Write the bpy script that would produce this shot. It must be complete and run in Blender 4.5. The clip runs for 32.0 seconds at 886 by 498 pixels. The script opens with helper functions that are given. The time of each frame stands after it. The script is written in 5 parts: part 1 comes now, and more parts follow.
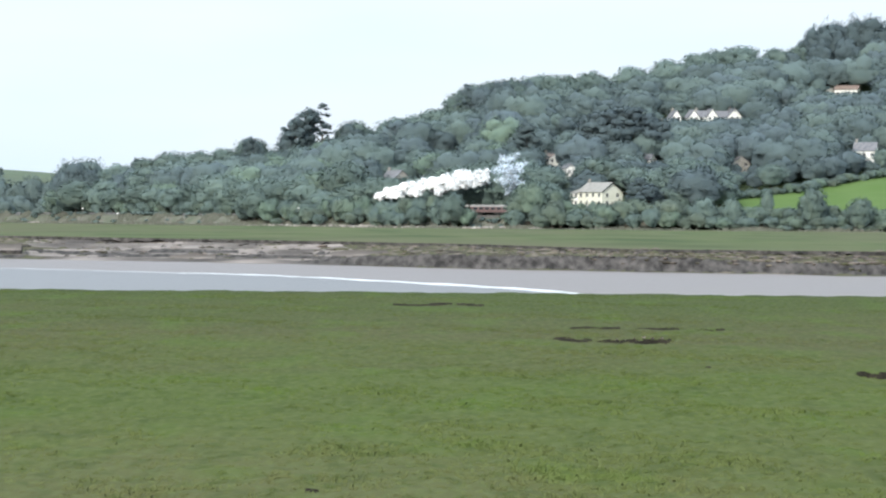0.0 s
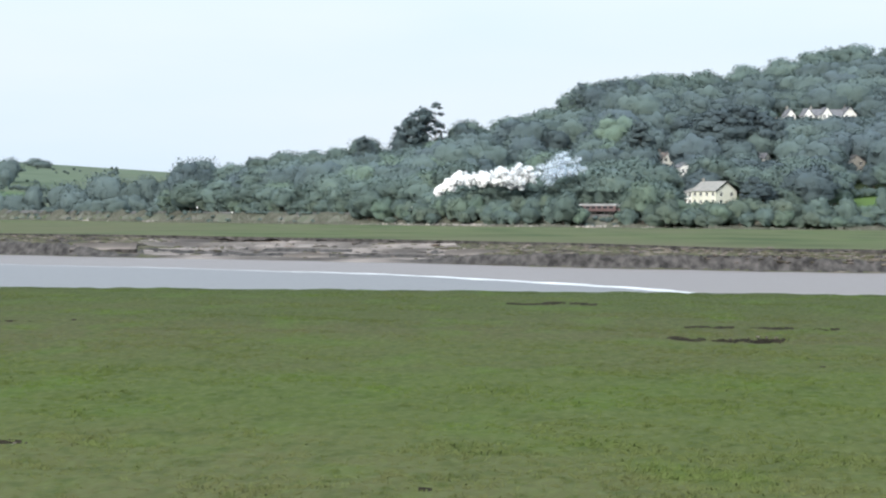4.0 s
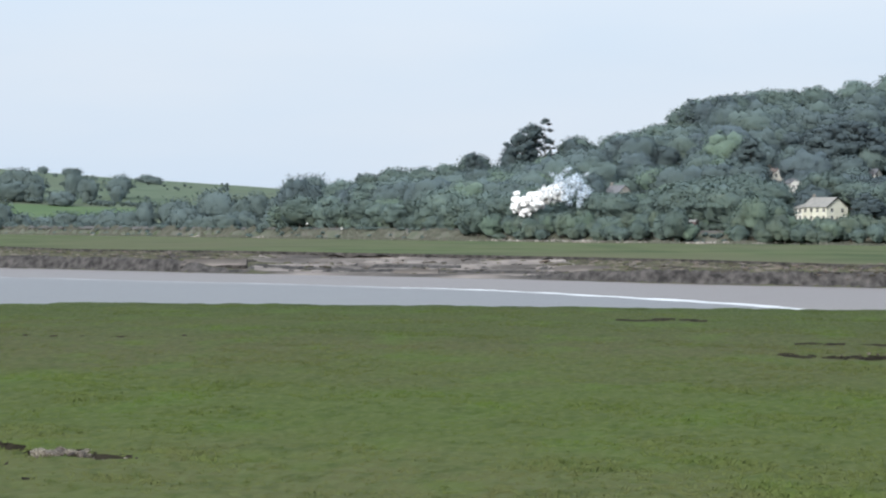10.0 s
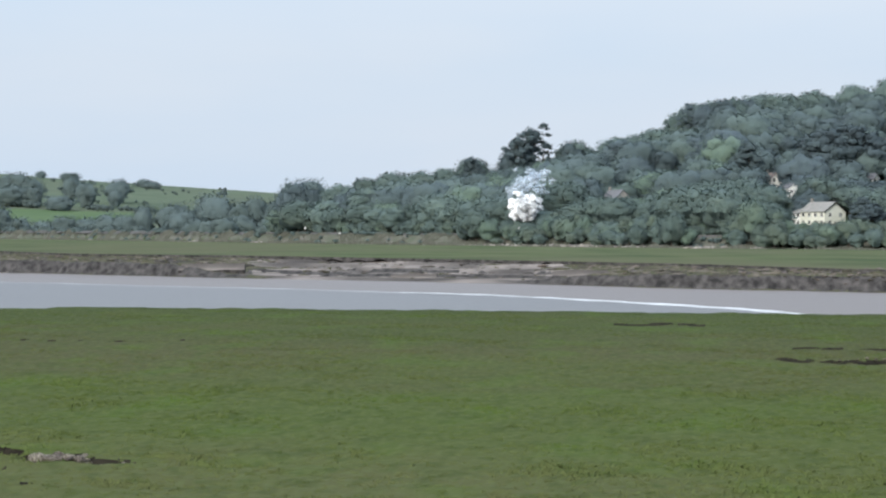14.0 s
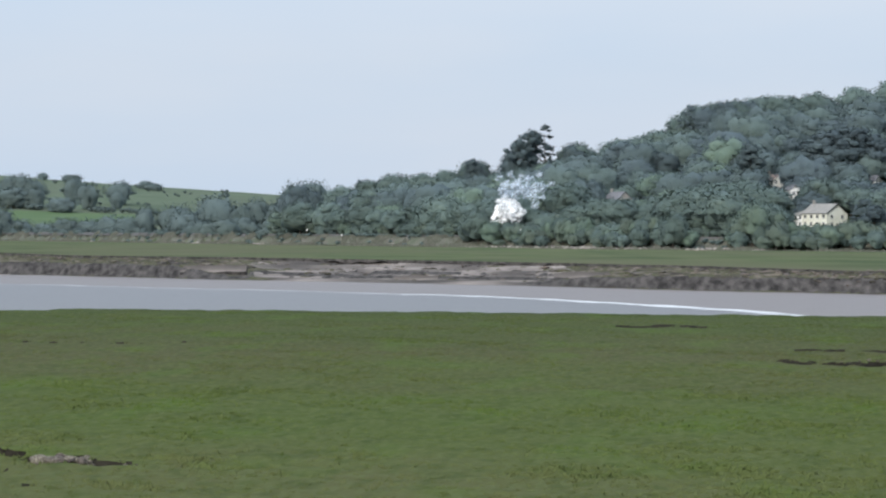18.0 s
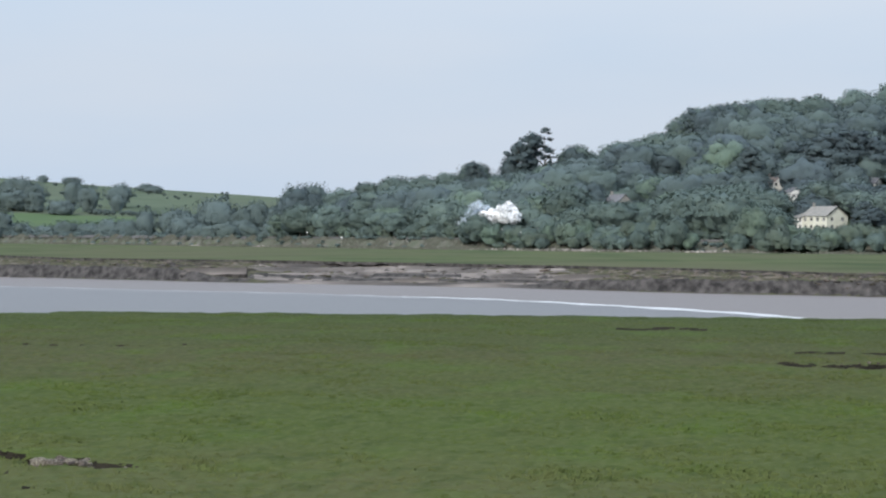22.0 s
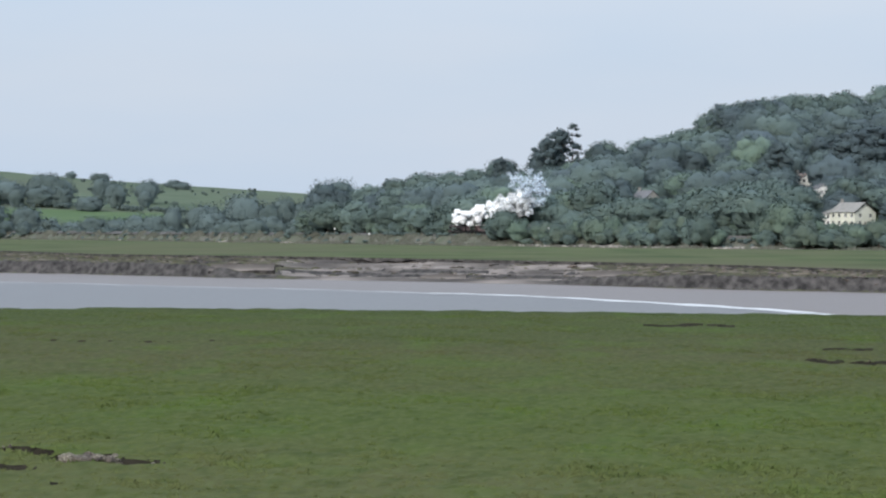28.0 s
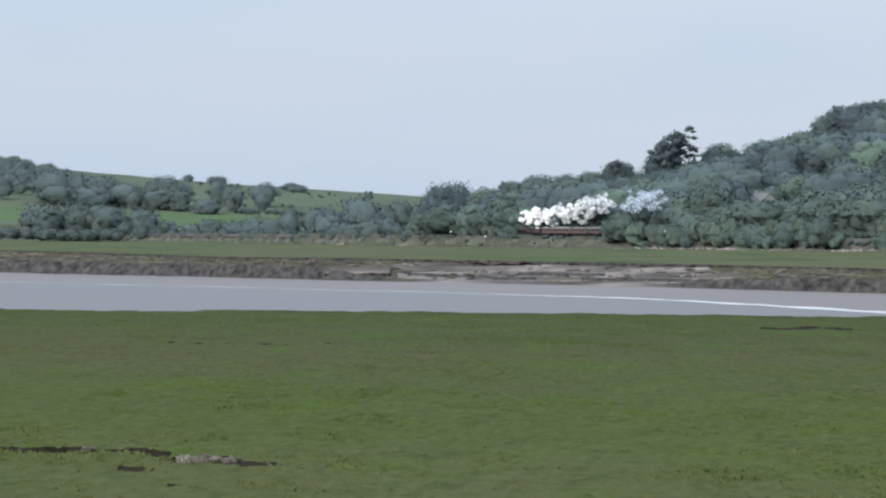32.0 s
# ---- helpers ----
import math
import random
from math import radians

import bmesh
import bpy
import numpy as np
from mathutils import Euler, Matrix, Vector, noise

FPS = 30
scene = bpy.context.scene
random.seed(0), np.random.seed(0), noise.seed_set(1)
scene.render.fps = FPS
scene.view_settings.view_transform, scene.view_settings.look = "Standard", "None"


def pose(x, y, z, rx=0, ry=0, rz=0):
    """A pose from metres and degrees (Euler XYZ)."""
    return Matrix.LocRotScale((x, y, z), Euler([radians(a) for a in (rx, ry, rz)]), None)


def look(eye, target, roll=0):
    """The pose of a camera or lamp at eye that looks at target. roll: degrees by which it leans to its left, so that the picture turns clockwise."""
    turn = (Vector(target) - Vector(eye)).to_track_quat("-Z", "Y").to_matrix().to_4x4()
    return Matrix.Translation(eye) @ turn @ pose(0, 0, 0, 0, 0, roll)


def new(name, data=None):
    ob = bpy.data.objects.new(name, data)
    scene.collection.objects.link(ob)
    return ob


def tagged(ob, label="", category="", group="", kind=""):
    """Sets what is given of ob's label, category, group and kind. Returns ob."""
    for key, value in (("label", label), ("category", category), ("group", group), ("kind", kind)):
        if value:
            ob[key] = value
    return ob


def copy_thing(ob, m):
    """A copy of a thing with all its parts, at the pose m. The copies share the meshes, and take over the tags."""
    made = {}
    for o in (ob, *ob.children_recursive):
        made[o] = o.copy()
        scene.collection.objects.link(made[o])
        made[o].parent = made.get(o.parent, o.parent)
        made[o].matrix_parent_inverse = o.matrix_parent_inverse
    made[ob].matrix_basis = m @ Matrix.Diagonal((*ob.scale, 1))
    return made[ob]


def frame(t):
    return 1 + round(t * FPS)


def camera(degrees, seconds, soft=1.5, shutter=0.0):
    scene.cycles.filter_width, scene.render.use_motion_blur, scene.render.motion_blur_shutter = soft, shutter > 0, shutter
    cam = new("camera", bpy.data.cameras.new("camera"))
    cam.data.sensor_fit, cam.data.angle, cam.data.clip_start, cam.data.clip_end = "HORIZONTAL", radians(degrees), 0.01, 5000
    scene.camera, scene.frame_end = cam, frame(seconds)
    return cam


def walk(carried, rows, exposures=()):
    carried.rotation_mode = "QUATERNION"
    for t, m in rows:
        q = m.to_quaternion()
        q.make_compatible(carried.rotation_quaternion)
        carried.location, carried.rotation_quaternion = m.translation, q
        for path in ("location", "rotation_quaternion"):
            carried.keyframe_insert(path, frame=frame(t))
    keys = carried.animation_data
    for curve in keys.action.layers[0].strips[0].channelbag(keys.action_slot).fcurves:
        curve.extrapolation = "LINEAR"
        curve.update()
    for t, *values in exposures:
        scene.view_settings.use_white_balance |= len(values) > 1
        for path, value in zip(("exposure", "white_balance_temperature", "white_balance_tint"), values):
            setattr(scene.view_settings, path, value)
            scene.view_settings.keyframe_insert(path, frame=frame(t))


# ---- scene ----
# The camera stands on a low bank beside a salt marsh and only pans.
cam = camera(17.82, 32.0, soft=2.25)
EYE = 4.2
ROWS = [
    (0, 0.000, -0.665, -0.450), (0.5, 0.340, -0.693, -0.452), (1, 0.767, -0.675, -0.448), (1.5, 0.878, -0.676, -0.449),
    (2, 1.046, -0.686, -0.451), (2.5, 1.489, -0.665, -0.452), (3, 2.082, -0.669, -0.448), (3.5, 2.279, -0.682, -0.451),
    (4, 2.296, -0.703, -0.450), (4.5, 2.479, -0.686, -0.448), (6.5, 3.294, -0.639, -0.450), (7, 3.851, -0.667, -0.453),
    (7.5, 4.112, -0.695, -0.450), (8, 4.364, -0.666, -0.453), (8.5, 4.541, -0.608, -0.453), (9, 4.629, -0.477, -0.450),
    (9.5, 4.543, -0.435, -0.452), (10, 4.511, -0.393, -0.454), (10.5, 4.500, -0.371, -0.446), (11, 4.474, -0.365, -0.453),
    (11.5, 4.480, -0.358, -0.453), (12, 4.483, -0.332, -0.447), (12.5, 4.489, -0.319, -0.449), (13, 4.492, -0.308, -0.452),
    (13.5, 4.474, -0.301, -0.446), (14, 4.472, -0.299, -0.446), (14.5, 4.492, -0.288, -0.452), (16.5, 4.478, -0.280, -0.449),
    (17, 4.474, -0.279, -0.448), (17.5, 4.488, -0.261, -0.448), (18, 4.509, -0.263, -0.449), (18.5, 4.477, -0.203, -0.453),
    (19, 4.464, -0.185, -0.453), (19.5, 4.475, -0.170, -0.452), (20, 4.491, -0.154, -0.452), (20.5, 4.512, -0.224, -0.448),
    (21, 4.486, -0.236, -0.452), (21.5, 4.494, -0.226, -0.451), (22, 4.512, -0.211, -0.448), (22.5, 4.504, -0.230, -0.447),
    (23, 4.502, -0.236, -0.452), (23.5, 4.502, -0.244, -0.448), (24, 4.511, -0.248, -0.448), (24.5, 4.498, -0.234, -0.452),
    (26.5, 4.610, -0.276, -0.451), (27, 4.654, -0.274, -0.453), (27.5, 4.803, -0.296, -0.451), (28, 5.070, -0.292, -0.453),
    (28.5, 5.227, -0.291, -0.449), (29, 5.502, -0.289, -0.450), (29.5, 5.832, -0.313, -0.450), (30, 6.190, -0.309, -0.453),
    (30.5, 6.490, -0.316, -0.449), (31, 6.717, -0.273, -0.448), (31.5, 7.048, -0.271, -0.445), (32, 7.421, -0.256, -0.445),
]
walk(cam, [(t, pose(0, 0, EYE, 90 + pitch, roll, yaw)) for t, yaw, pitch, roll in ROWS],
     exposures=[(0.0, 0.36, 6410, 8), (4.5, 0.22, 6390, 9), (9.0, 0.04, 6380, 10), (13.0, -0.04, 6330, 10), (19.0, -0.18, 6280, 11), (24.0, -0.20, 6270, 11), (32.0, -0.23, 6250, 11)])

# ---- light ----
SUN_TURN, SUN_HEIGHT = 204.0, 33.0    # compass degrees from +Y towards +X, degrees above the horizon


def make_light():
    world = bpy.data.worlds.new("hazy_sky")
    scene.world = world
    world.use_nodes = True
    nt = world.node_tree
    nt.nodes.clear()
    out = nt.nodes.new("ShaderNodeOutputWorld")
    bg = nt.nodes.new("ShaderNodeBackground")
    sky = nt.nodes.new("ShaderNodeTexSky")
    sky.sky_type, sky.sun_disc = "NISHITA", False
    sky.sun_elevation, sky.sun_rotation = radians(SUN_HEIGHT), radians(SUN_TURN)
    sky.air_density, sky.dust_density = 1.0, 2.5
    gain = nt.nodes.new("ShaderNodeMix")
    gain.data_type, gain.blend_type = "RGBA", "MULTIPLY"
    gain.inputs[0].default_value = 1.0
    nt.links.new(sky.outputs[0], gain.inputs[6])
    gain.inputs[7].default_value = (0.10, 0.10, 0.10, 1)
    # a thin even veil of cloud over the whole sky, a little denser here and there
    co = nt.nodes.new("ShaderNodeTexCoord")
    mp = nt.nodes.new("ShaderNodeMapping")
    mp.inputs["Scale"].default_value = (3.0, 3.0, 14.0)
    nz = nt.nodes.new("ShaderNodeTexNoise")
    nz.inputs["Scale"].default_value, nz.inputs["Detail"].default_value = 1.6, 4.0
    ramp = nt.nodes.new("ShaderNodeValToRGB")
    ramp.color_ramp.elements[0].position, ramp.color_ramp.elements[1].position = 0.3, 0.75
    ramp.color_ramp.elements[0].color = (0.70, 0.82, 0.96, 1)
    ramp.color_ramp.elements[1].color = (0.79, 0.86, 0.95, 1)
    mix = nt.nodes.new("ShaderNodeMix")
    mix.data_type = "RGBA"
    mix.inputs[0].default_value = 0.9
    nt.links.new(co.outputs["Generated"], mp.inputs[0])
    nt.links.new(mp.outputs[0], nz.inputs[0])
    nt.links.new(nz.outputs[0], ramp.inputs[0])
    nt.links.new(gain.outputs[2], mix.inputs[6])
    nt.links.new(ramp.outputs[0], mix.inputs[7])
    # a hazy overcast is brighter overhead than near the horizon
    sep = nt.nodes.new("ShaderNodeSeparateXYZ")
    rise = nt.nodes.new("ShaderNodeMapRange")
    rise.inputs[1].default_value, rise.inputs[2].default_value = 0.06, 1.0
    rise.inputs[3].default_value, rise.inputs[4].default_value = 1.0, 2.0
    nt.links.new(co.outputs["Generated"], sep.inputs[0])
    nt.links.new(sep.outputs[2], rise.inputs[0])
    nt.links.new(mix.outputs[2], bg.inputs[0])
    nt.links.new(rise.outputs[0], bg.inputs[1])
    nt.links.new(bg.outputs[0], out.inputs[0])
    lamp = bpy.data.lights.new("sun", "SUN")
    lamp.energy, lamp.angle, lamp.color = 3.5, radians(18), (1.0, 0.95, 0.87)
    ob = new("sun", lamp)
    a, e = radians(SUN_TURN), radians(SUN_HEIGHT)
    way = Vector((math.sin(a) * math.cos(e), math.cos(a) * math.cos(e), math.sin(e)))
    ob.matrix_world = look(way * 300, (0, 0, 0))


make_light()

# ---- the plan ----
# Directions are given as a bearing: the tangent of the angle to the right of +Y, times 5000; heights as a rise
# over the level of the eye on the same scale, both in the lean of the camera's first view.
F, LEANS = 5000.0, 0.00786


def spot(x, y, d):
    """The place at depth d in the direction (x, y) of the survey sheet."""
    u = (x - 784) + LEANS * (y - 441)
    v = (y - 441) - LEANS * (x - 784)
    return Vector((d * u / F, d, EYE - d * (v + 58) / F))


def bearing(x):
    return (np.asarray(x, float) - 787.0) / F


def sheet_x(X, Y):
    return 787.0 + F * X / np.maximum(Y, 1.0)


# depth of the railway, of the river's far edge and of the far bank's top, and the wooded skyline, by sheet x
TRACK_X = [-900, -300, 0, 150, 269, 400, 500, 671, 906, 1300, 2200]
TRACK_D = [1700, 1400, 1240, 1175, 1130, 1090, 1063, 1026, 1000, 985, 960]
RAIL_Z = 4.6
TOP_X = [-900, -650, -250, 0, 300, 600, 850, 1100, 1568, 2200]
TOP_D = [720, 650, 520, 510, 480, 452, 420, 372, 366, 340]
FOOT_X = [-900, -650, 0, 370, 784, 1568, 2200]
FOOT_D = [500, 472, 420, 405, 370, 336, 320]
NEAR_EDGE = 155.5
WATER_Z = -2.6
RIDGE_X = [-100, 60, 120, 200, 300, 400, 500, 620, 700, 800, 900, 1050, 1200, 1320, 1450, 1568, 1900]
RIDGE_Y = [400, 385, 345, 334, 310, 302, 290, 270, 256, 231, 190, 172, 152, 131, 128, 106, 70]
CANOPY_X = [110, 190, 300, 420, 500, 600, 660, 740, 790, 830, 920, 1000, 1120, 1200, 1300, 1360, 1420, 1568, 1760]
CANOPY_Y = [325, 308, 284, 272, 262, 240, 230, 212, 200, 166, 150, 140, 126, 106, 88, 106, 92, 60, 40]
RIDGE_D = [1250, 1250, 1250, 1240, 1235, 1230, 1225, 1225, 1235, 1260, 1290, 1330, 1370, 1400, 1430, 1450, 1500]


WAVES = {}


def fbm(x, y, scale, seed=0, octaves=3):
    """Cheap smooth noise on arrays, about -1 to 1."""
    key = (scale, seed, octaves)
    if key not in WAVES:
        rng = np.random.RandomState(seed)
        WAVES[key] = []
        for o in range(octaves):
            for _ in range(4):
                a, p = rng.uniform(0, 6.283, 2)
                k = 6.283 / scale * 2 ** o * rng.uniform(0.6, 1.4)
                WAVES[key].append((k * math.cos(a), k * math.sin(a), p, 1 / (3.52 * 2 ** o)))
    total = 0.0
    for kx, ky, p, w in WAVES[key]:
        total = total + np.sin(kx * x + ky * y + p) * w
    return total


def ease(t):
    t = np.clip(t, 0, 1)
    return t * t * (3 - 2 * t)


CREEKS = [  # sheet x from, to, depth, width across, fall, in the near marsh
    (945, 1080, 97.6, 2.6, 0.10), (1062, 1205, 96.8, 3.2, 0.20), (1000, 1330, 106.5, 2.4, 0.08),
    (690, 900, 133.5, 3.0, 0.10), (1518, 1660, 75.0, 2.4, 0.22), (-430, -10, 107.0, 2.2, 0.05),
    (-760, -500, 53.4, 1.5, 0.20), (-540, -425, 53.1, 1.4, 0.22), (-470, -345, 52.5, 1.6, 0.26), (-366, -236, 51.3, 2.1, 0.24), (-262, -110, 50.9, 0.9, 0.10),
    (-470, -370, 49.7, 1.4, 0.075), (-590, -530, 48.8, 0.9, 0.06), (-640, -480, 47.2, 0.8, 0.04), (290, 430, 44.6, 0.9, 0.025), (520, 600, 42.6, 0.7, 0.05),
    (-400, -320, 45.6, 0.7, 0.09), (850, 960, 51.0, 0.9, 0.06), (1350, 1480, 84.0, 1.2, 0.07), (1240, 1330, 80.0, 0.9, 0.06),
]


def creek_depth(X, Y):
    z = 0.0 * X
    sx = sheet_x(X, Y)
    for x0, x1, d, w, fall in CREEKS:
        mid = d + 0.45 * w * fbm(X, X * 0, 4.0, int(d * 10)) + 0.22 * w * fbm(X, X * 0, 0.9, int(d * 10) + 1)
        t = (Y - mid) / w
        length = ease((sx - x0) / 18.0) * ease((x1 - sx) / 30.0)
        dip = np.where((t > -0.5) & (t < 0.5), ease((t + 0.5) / 0.72), 0.0)   # a slope down, then a steep far wall
        z = z + fall * dip * length * np.clip(0.85 + 0.6 * fbm(X, X * 0, 1.3, int(d * 10) + 2), 0.35, 1.4)
    return z


def near_marsh(X, Y):
    return 0.05 * fbm(X, Y, 9.0, 1) + 0.03 * fbm(X, Y, 2.2, 2) + 0.012 * fbm(X, Y, 0.7, 3, 2) - creek_depth(X, Y)


def edge_near(X):
    return NEAR_EDGE - 4.0 * (sheet_x(X, NEAR_EDGE) < -300) + 0.5 * fbm(X, X * 0, 7.0, 5) + 0.25 * fbm(X, X * 0, 1.6, 6)


def bank_lines(X, Y, sx):
    """Depths of the water's edge and of the turf's edge on the far side."""
    foot = np.interp(sx, FOOT_X, FOOT_D) + 4.0 * fbm(X, X * 0, 60.0, 11) + 1.5 * fbm(X, X * 0, 14.0, 12) + 0.7 * fbm(X, X * 0, 4.0, 31)
    top = np.interp(sx, TOP_X, TOP_D) + 5.0 * fbm(X, X * 0, 90.0, 13) + 2.5 * fbm(X, X * 0, 18.0, 14) + 0.9 * fbm(X, X * 0, 5.0, 32)
    return foot, top


def ground_z(X, Y):
    """Height of the land at arrays X, Y."""
    X, Y = np.asarray(X, float), np.asarray(Y, float)
    sx = sheet_x(X, Y)
    sx = np.where(Y < 20, 784.0, np.clip(sx, -3000, 5000))
    bed = -4.2 + 0 * X
    z = bed
    if Y.min() < 200:
        near = near_marsh(X, Y)
        e = edge_near(X)
        z = np.where(Y < e, near, near + (bed - near) * ease((Y - e) / 2.0))
    # far bank: an undercut foot, a gently rising terrace, a small cliff at the turf
    foot, top = bank_lines(X, Y, sx)
    p = (Y - foot) / np.maximum(top - foot, 5.0)
    lo = np.interp(sx, [-700, -100, 0, 80, 520, 640, 760, 1100, 1350, 1600], [2.0, 1.9, 0.7, 0.2, 0.25, 1.2, 1.7, 1.8, 1.5, 1.2])
    flats = ease((sx - 20) / 100) * ease((660 - sx) / 100)
    slump = 0.20 * fbm(X, Y, 11.0, 15) + 0.10 * fbm(X, Y, 3.5, 16)
    terrace = WATER_Z + 0.05 + lo * ease((Y - foot) / 3.2) + (2.2 - lo) * np.clip((p - 0.06) / 0.93, 0, 1) ** 1.1
    terrace = terrace + slump * ease((Y - foot) / 6.0) * ease((1 - p) / 0.12)
    steps = np.floor((terrace + 0.5 * fbm(X, Y, 70.0, 17)) / 0.6) * 0.6
    terrace = np.where(Y > foot + 5, terrace + 0.6 * flats * (np.clip(steps, WATER_Z + 0.1, -0.3) - terrace), terrace)
    far = 0.10 * fbm(X, Y, 60.0, 18) + 0.05 * fbm(X, Y, 12.0, 19)
    z = np.where(Y > foot - 30, np.maximum(z, bed + (WATER_Z + 0.05 - bed) * ease((Y - foot + 30) / 30.0)), z)
    z = np.where(p > 0, terrace, z)
    z = np.where(Y > top - 2.2, terrace + (far - terrace) * ease((Y - top + 2.2) / 3.4), z)
    # railway bank and the wooded hill
    tr = np.interp(sx, TRACK_X, TRACK_D)
    bank = RAIL_Z - 0.8
    q = Y - tr
    hill0 = np.where(q > -16, far + (bank - far) * ease((q + 16) / 11.0), -99)
    ridge_d = np.interp(sx, RIDGE_X, RIDGE_D)
    ry = np.interp(sx, RIDGE_X, RIDGE_Y)
    vy = (ry - 441) - LEANS * (sx - 784)
    ridge_z = EYE - ridge_d * (vy + 58) / F - 2.0
    ridge_z = np.maximum(ridge_z, bank)
    k = np.clip((q - 7) / np.maximum(ridge_d - tr - 7, 20), 0, 1)
    shape = 0.55 * k + 0.45 * ease(k)
    up = bank + (ridge_z - bank) * shape + 1.5 * fbm(X, Y, 70.0, 21) * ease(k * 4)
    up = np.where(Y > ridge_d, ridge_z - (Y - ridge_d) * 0.02, up)
    hill = np.where(q > 7, up, hill0)
    z = np.where(q > -16, np.maximum(hill, far), z)
    # pasture hill beyond the bay
    crest_y = np.interp(sx, [-1500, -900, -650, -400, -250, -100, 0, 100, 300], [215, 228, 246, 272, 282, 294, 300, 306, 312])
    vy = (crest_y - 441) - LEANS * (sx - 784)
    crest = EYE - 2400 * (vy + 58) / F
    g = np.interp(Y, [1500, 1600, 1750, 1950, 2400, 4600], [0, 0.10, 0.14, 0.40, 1.0, 0.9])
    past = 4.0 + (crest - 4.0) * g + 0.8 * fbm(X, Y, 160.0, 23) * ease((Y - 1700) / 300)
    z = np.where((Y > 1500) & (sx < 700), np.maximum(past, np.where(sx > 60, np.minimum(z, 60), 0)), z)
    return z


def on_ground(x, d, dz=0.0):
    X = float(bearing(x)) * d
    return Vector((X, d, float(ground_z(np.array([X]), np.array([d]))[0]) + dz))


def seat(x, y):
    """Depth at which the sight line (x, y) comes to rest on the hillside."""
    d = float(np.interp(x, TRACK_X, TRACK_D)) + 14.0
    while d < 1500 and on_ground(x, d).z < spot(x, y, d).z:
        d += 3.0
    return d


def field_top(x):
    """Sheet height of the meadow's upper hedge."""
    return np.interp(x, [1290, 1420, 1568, 1700], [354, 338, 311, 296])

# ---- materials ----


def material(name, colors, scale=1.0, rough=0.8, bump=0.3, bump_scale=None, detail=5.0, spread=(0.3, 0.7), random_amount=0.0,
             island=False, metallic=0.0, second=None, second_scale=0.1, translucent=0.0, stretch=None, bump_distance=0.05, spec=0.25, haze_sheen=0.0):
    """Noise between two colours, a second wider noise, and fine relief."""
    m = bpy.data.materials.new(name)
    m.use_nodes = True
    nt = m.node_tree
    b = nt.nodes["Principled BSDF"]
    b.inputs["Roughness"].default_value, b.inputs["Metallic"].default_value = rough, metallic
    b.inputs["Specular IOR Level"].default_value = spec
    # a bluish sheen stands in for haze in the air before distant leaves
    if haze_sheen:
        b.inputs["Sheen Weight"].default_value, b.inputs["Sheen Roughness"].default_value = haze_sheen, 1.0
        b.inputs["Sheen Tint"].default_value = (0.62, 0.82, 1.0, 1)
    co = nt.nodes.new("ShaderNodeTexCoord")
    vec = co.outputs["Object"]
    if stretch:
        mp = nt.nodes.new("ShaderNodeMapping")
        mp.inputs["Scale"].default_value = stretch
        nt.links.new(vec, mp.inputs[0])
        vec = mp.outputs[0]
    n1 = nt.nodes.new("ShaderNodeTexNoise")
    n1.inputs["Scale"].default_value, n1.inputs["Detail"].default_value = scale, detail
    nt.links.new(vec, n1.inputs[0])
    ramp = nt.nodes.new("ShaderNodeValToRGB")
    el = ramp.color_ramp.elements
    el[0].position, el[1].position = spread
    el[0].color, el[1].color = (*colors[0], 1), (*colors[-1], 1)
    for i, c in enumerate(colors[1:-1]):
        e = el.new(spread[0] + (spread[1] - spread[0]) * (i + 1) / (len(colors) - 1))
        e.color = (*c, 1)
    nt.links.new(n1.outputs[0], ramp.inputs[0])
    out = ramp.outputs[0]
    if second:
        n2 = nt.nodes.new("ShaderNodeTexNoise")
        n2.inputs["Scale"].default_value, n2.inputs["Detail"].default_value = second_scale, 3.0
        nt.links.new(vec, n2.inputs[0])
        r2 = nt.nodes.new("ShaderNodeValToRGB")
        r2.color_ramp.elements[0].position, r2.color_ramp.elements[1].position = 0.42, 0.66
        nt.links.new(n2.outputs[0], r2.inputs[0])
        mx = nt.nodes.new("ShaderNodeMix")
        mx.data_type = "RGBA"
        nt.links.new(r2.outputs[0], mx.inputs[0])
        nt.links.new(out, mx.inputs[6])
        mx.inputs[7].default_value = (*second, 1)
        out = mx.outputs[2]
    if random_amount:
        hsv = nt.nodes.new("ShaderNodeHueSaturation")
        if island:
            src = nt.nodes.new("ShaderNodeNewGeometry").outputs["Random Per Island"]
        else:
            src = nt.nodes.new("ShaderNodeObjectInfo").outputs["Random"]
        for socket, lo, hi in (("Value", 1 - random_amount, 1 + random_amount), ("Hue", 0.5 - 0.025, 0.5 + 0.025)):
            mr = nt.nodes.new("ShaderNodeMapRange")
            mr.inputs[3].default_value, mr.inputs[4].default_value = lo, hi
            nt.links.new(src, mr.inputs[0])
            nt.links.new(mr.outputs[0], hsv.inputs[socket])
        nt.links.new(out, hsv.inputs["Color"])
        out = hsv.outputs[0]
    nt.links.new(out, b.inputs["Base Color"])
    if bump:
        n3 = nt.nodes.new("ShaderNodeTexNoise")
        n3.inputs["Scale"].default_value, n3.inputs["Detail"].default_value = bump_scale or scale * 3, 6.0
        nt.links.new(vec, n3.inputs[0])
        bp = nt.nodes.new("ShaderNodeBump")
        bp.inputs["Strength"].default_value, bp.inputs["Distance"].default_value = bump, bump_distance
        nt.links.new(n3.outputs[0], bp.inputs["Height"])
        nt.links.new(bp.outputs[0], b.inputs["Normal"])
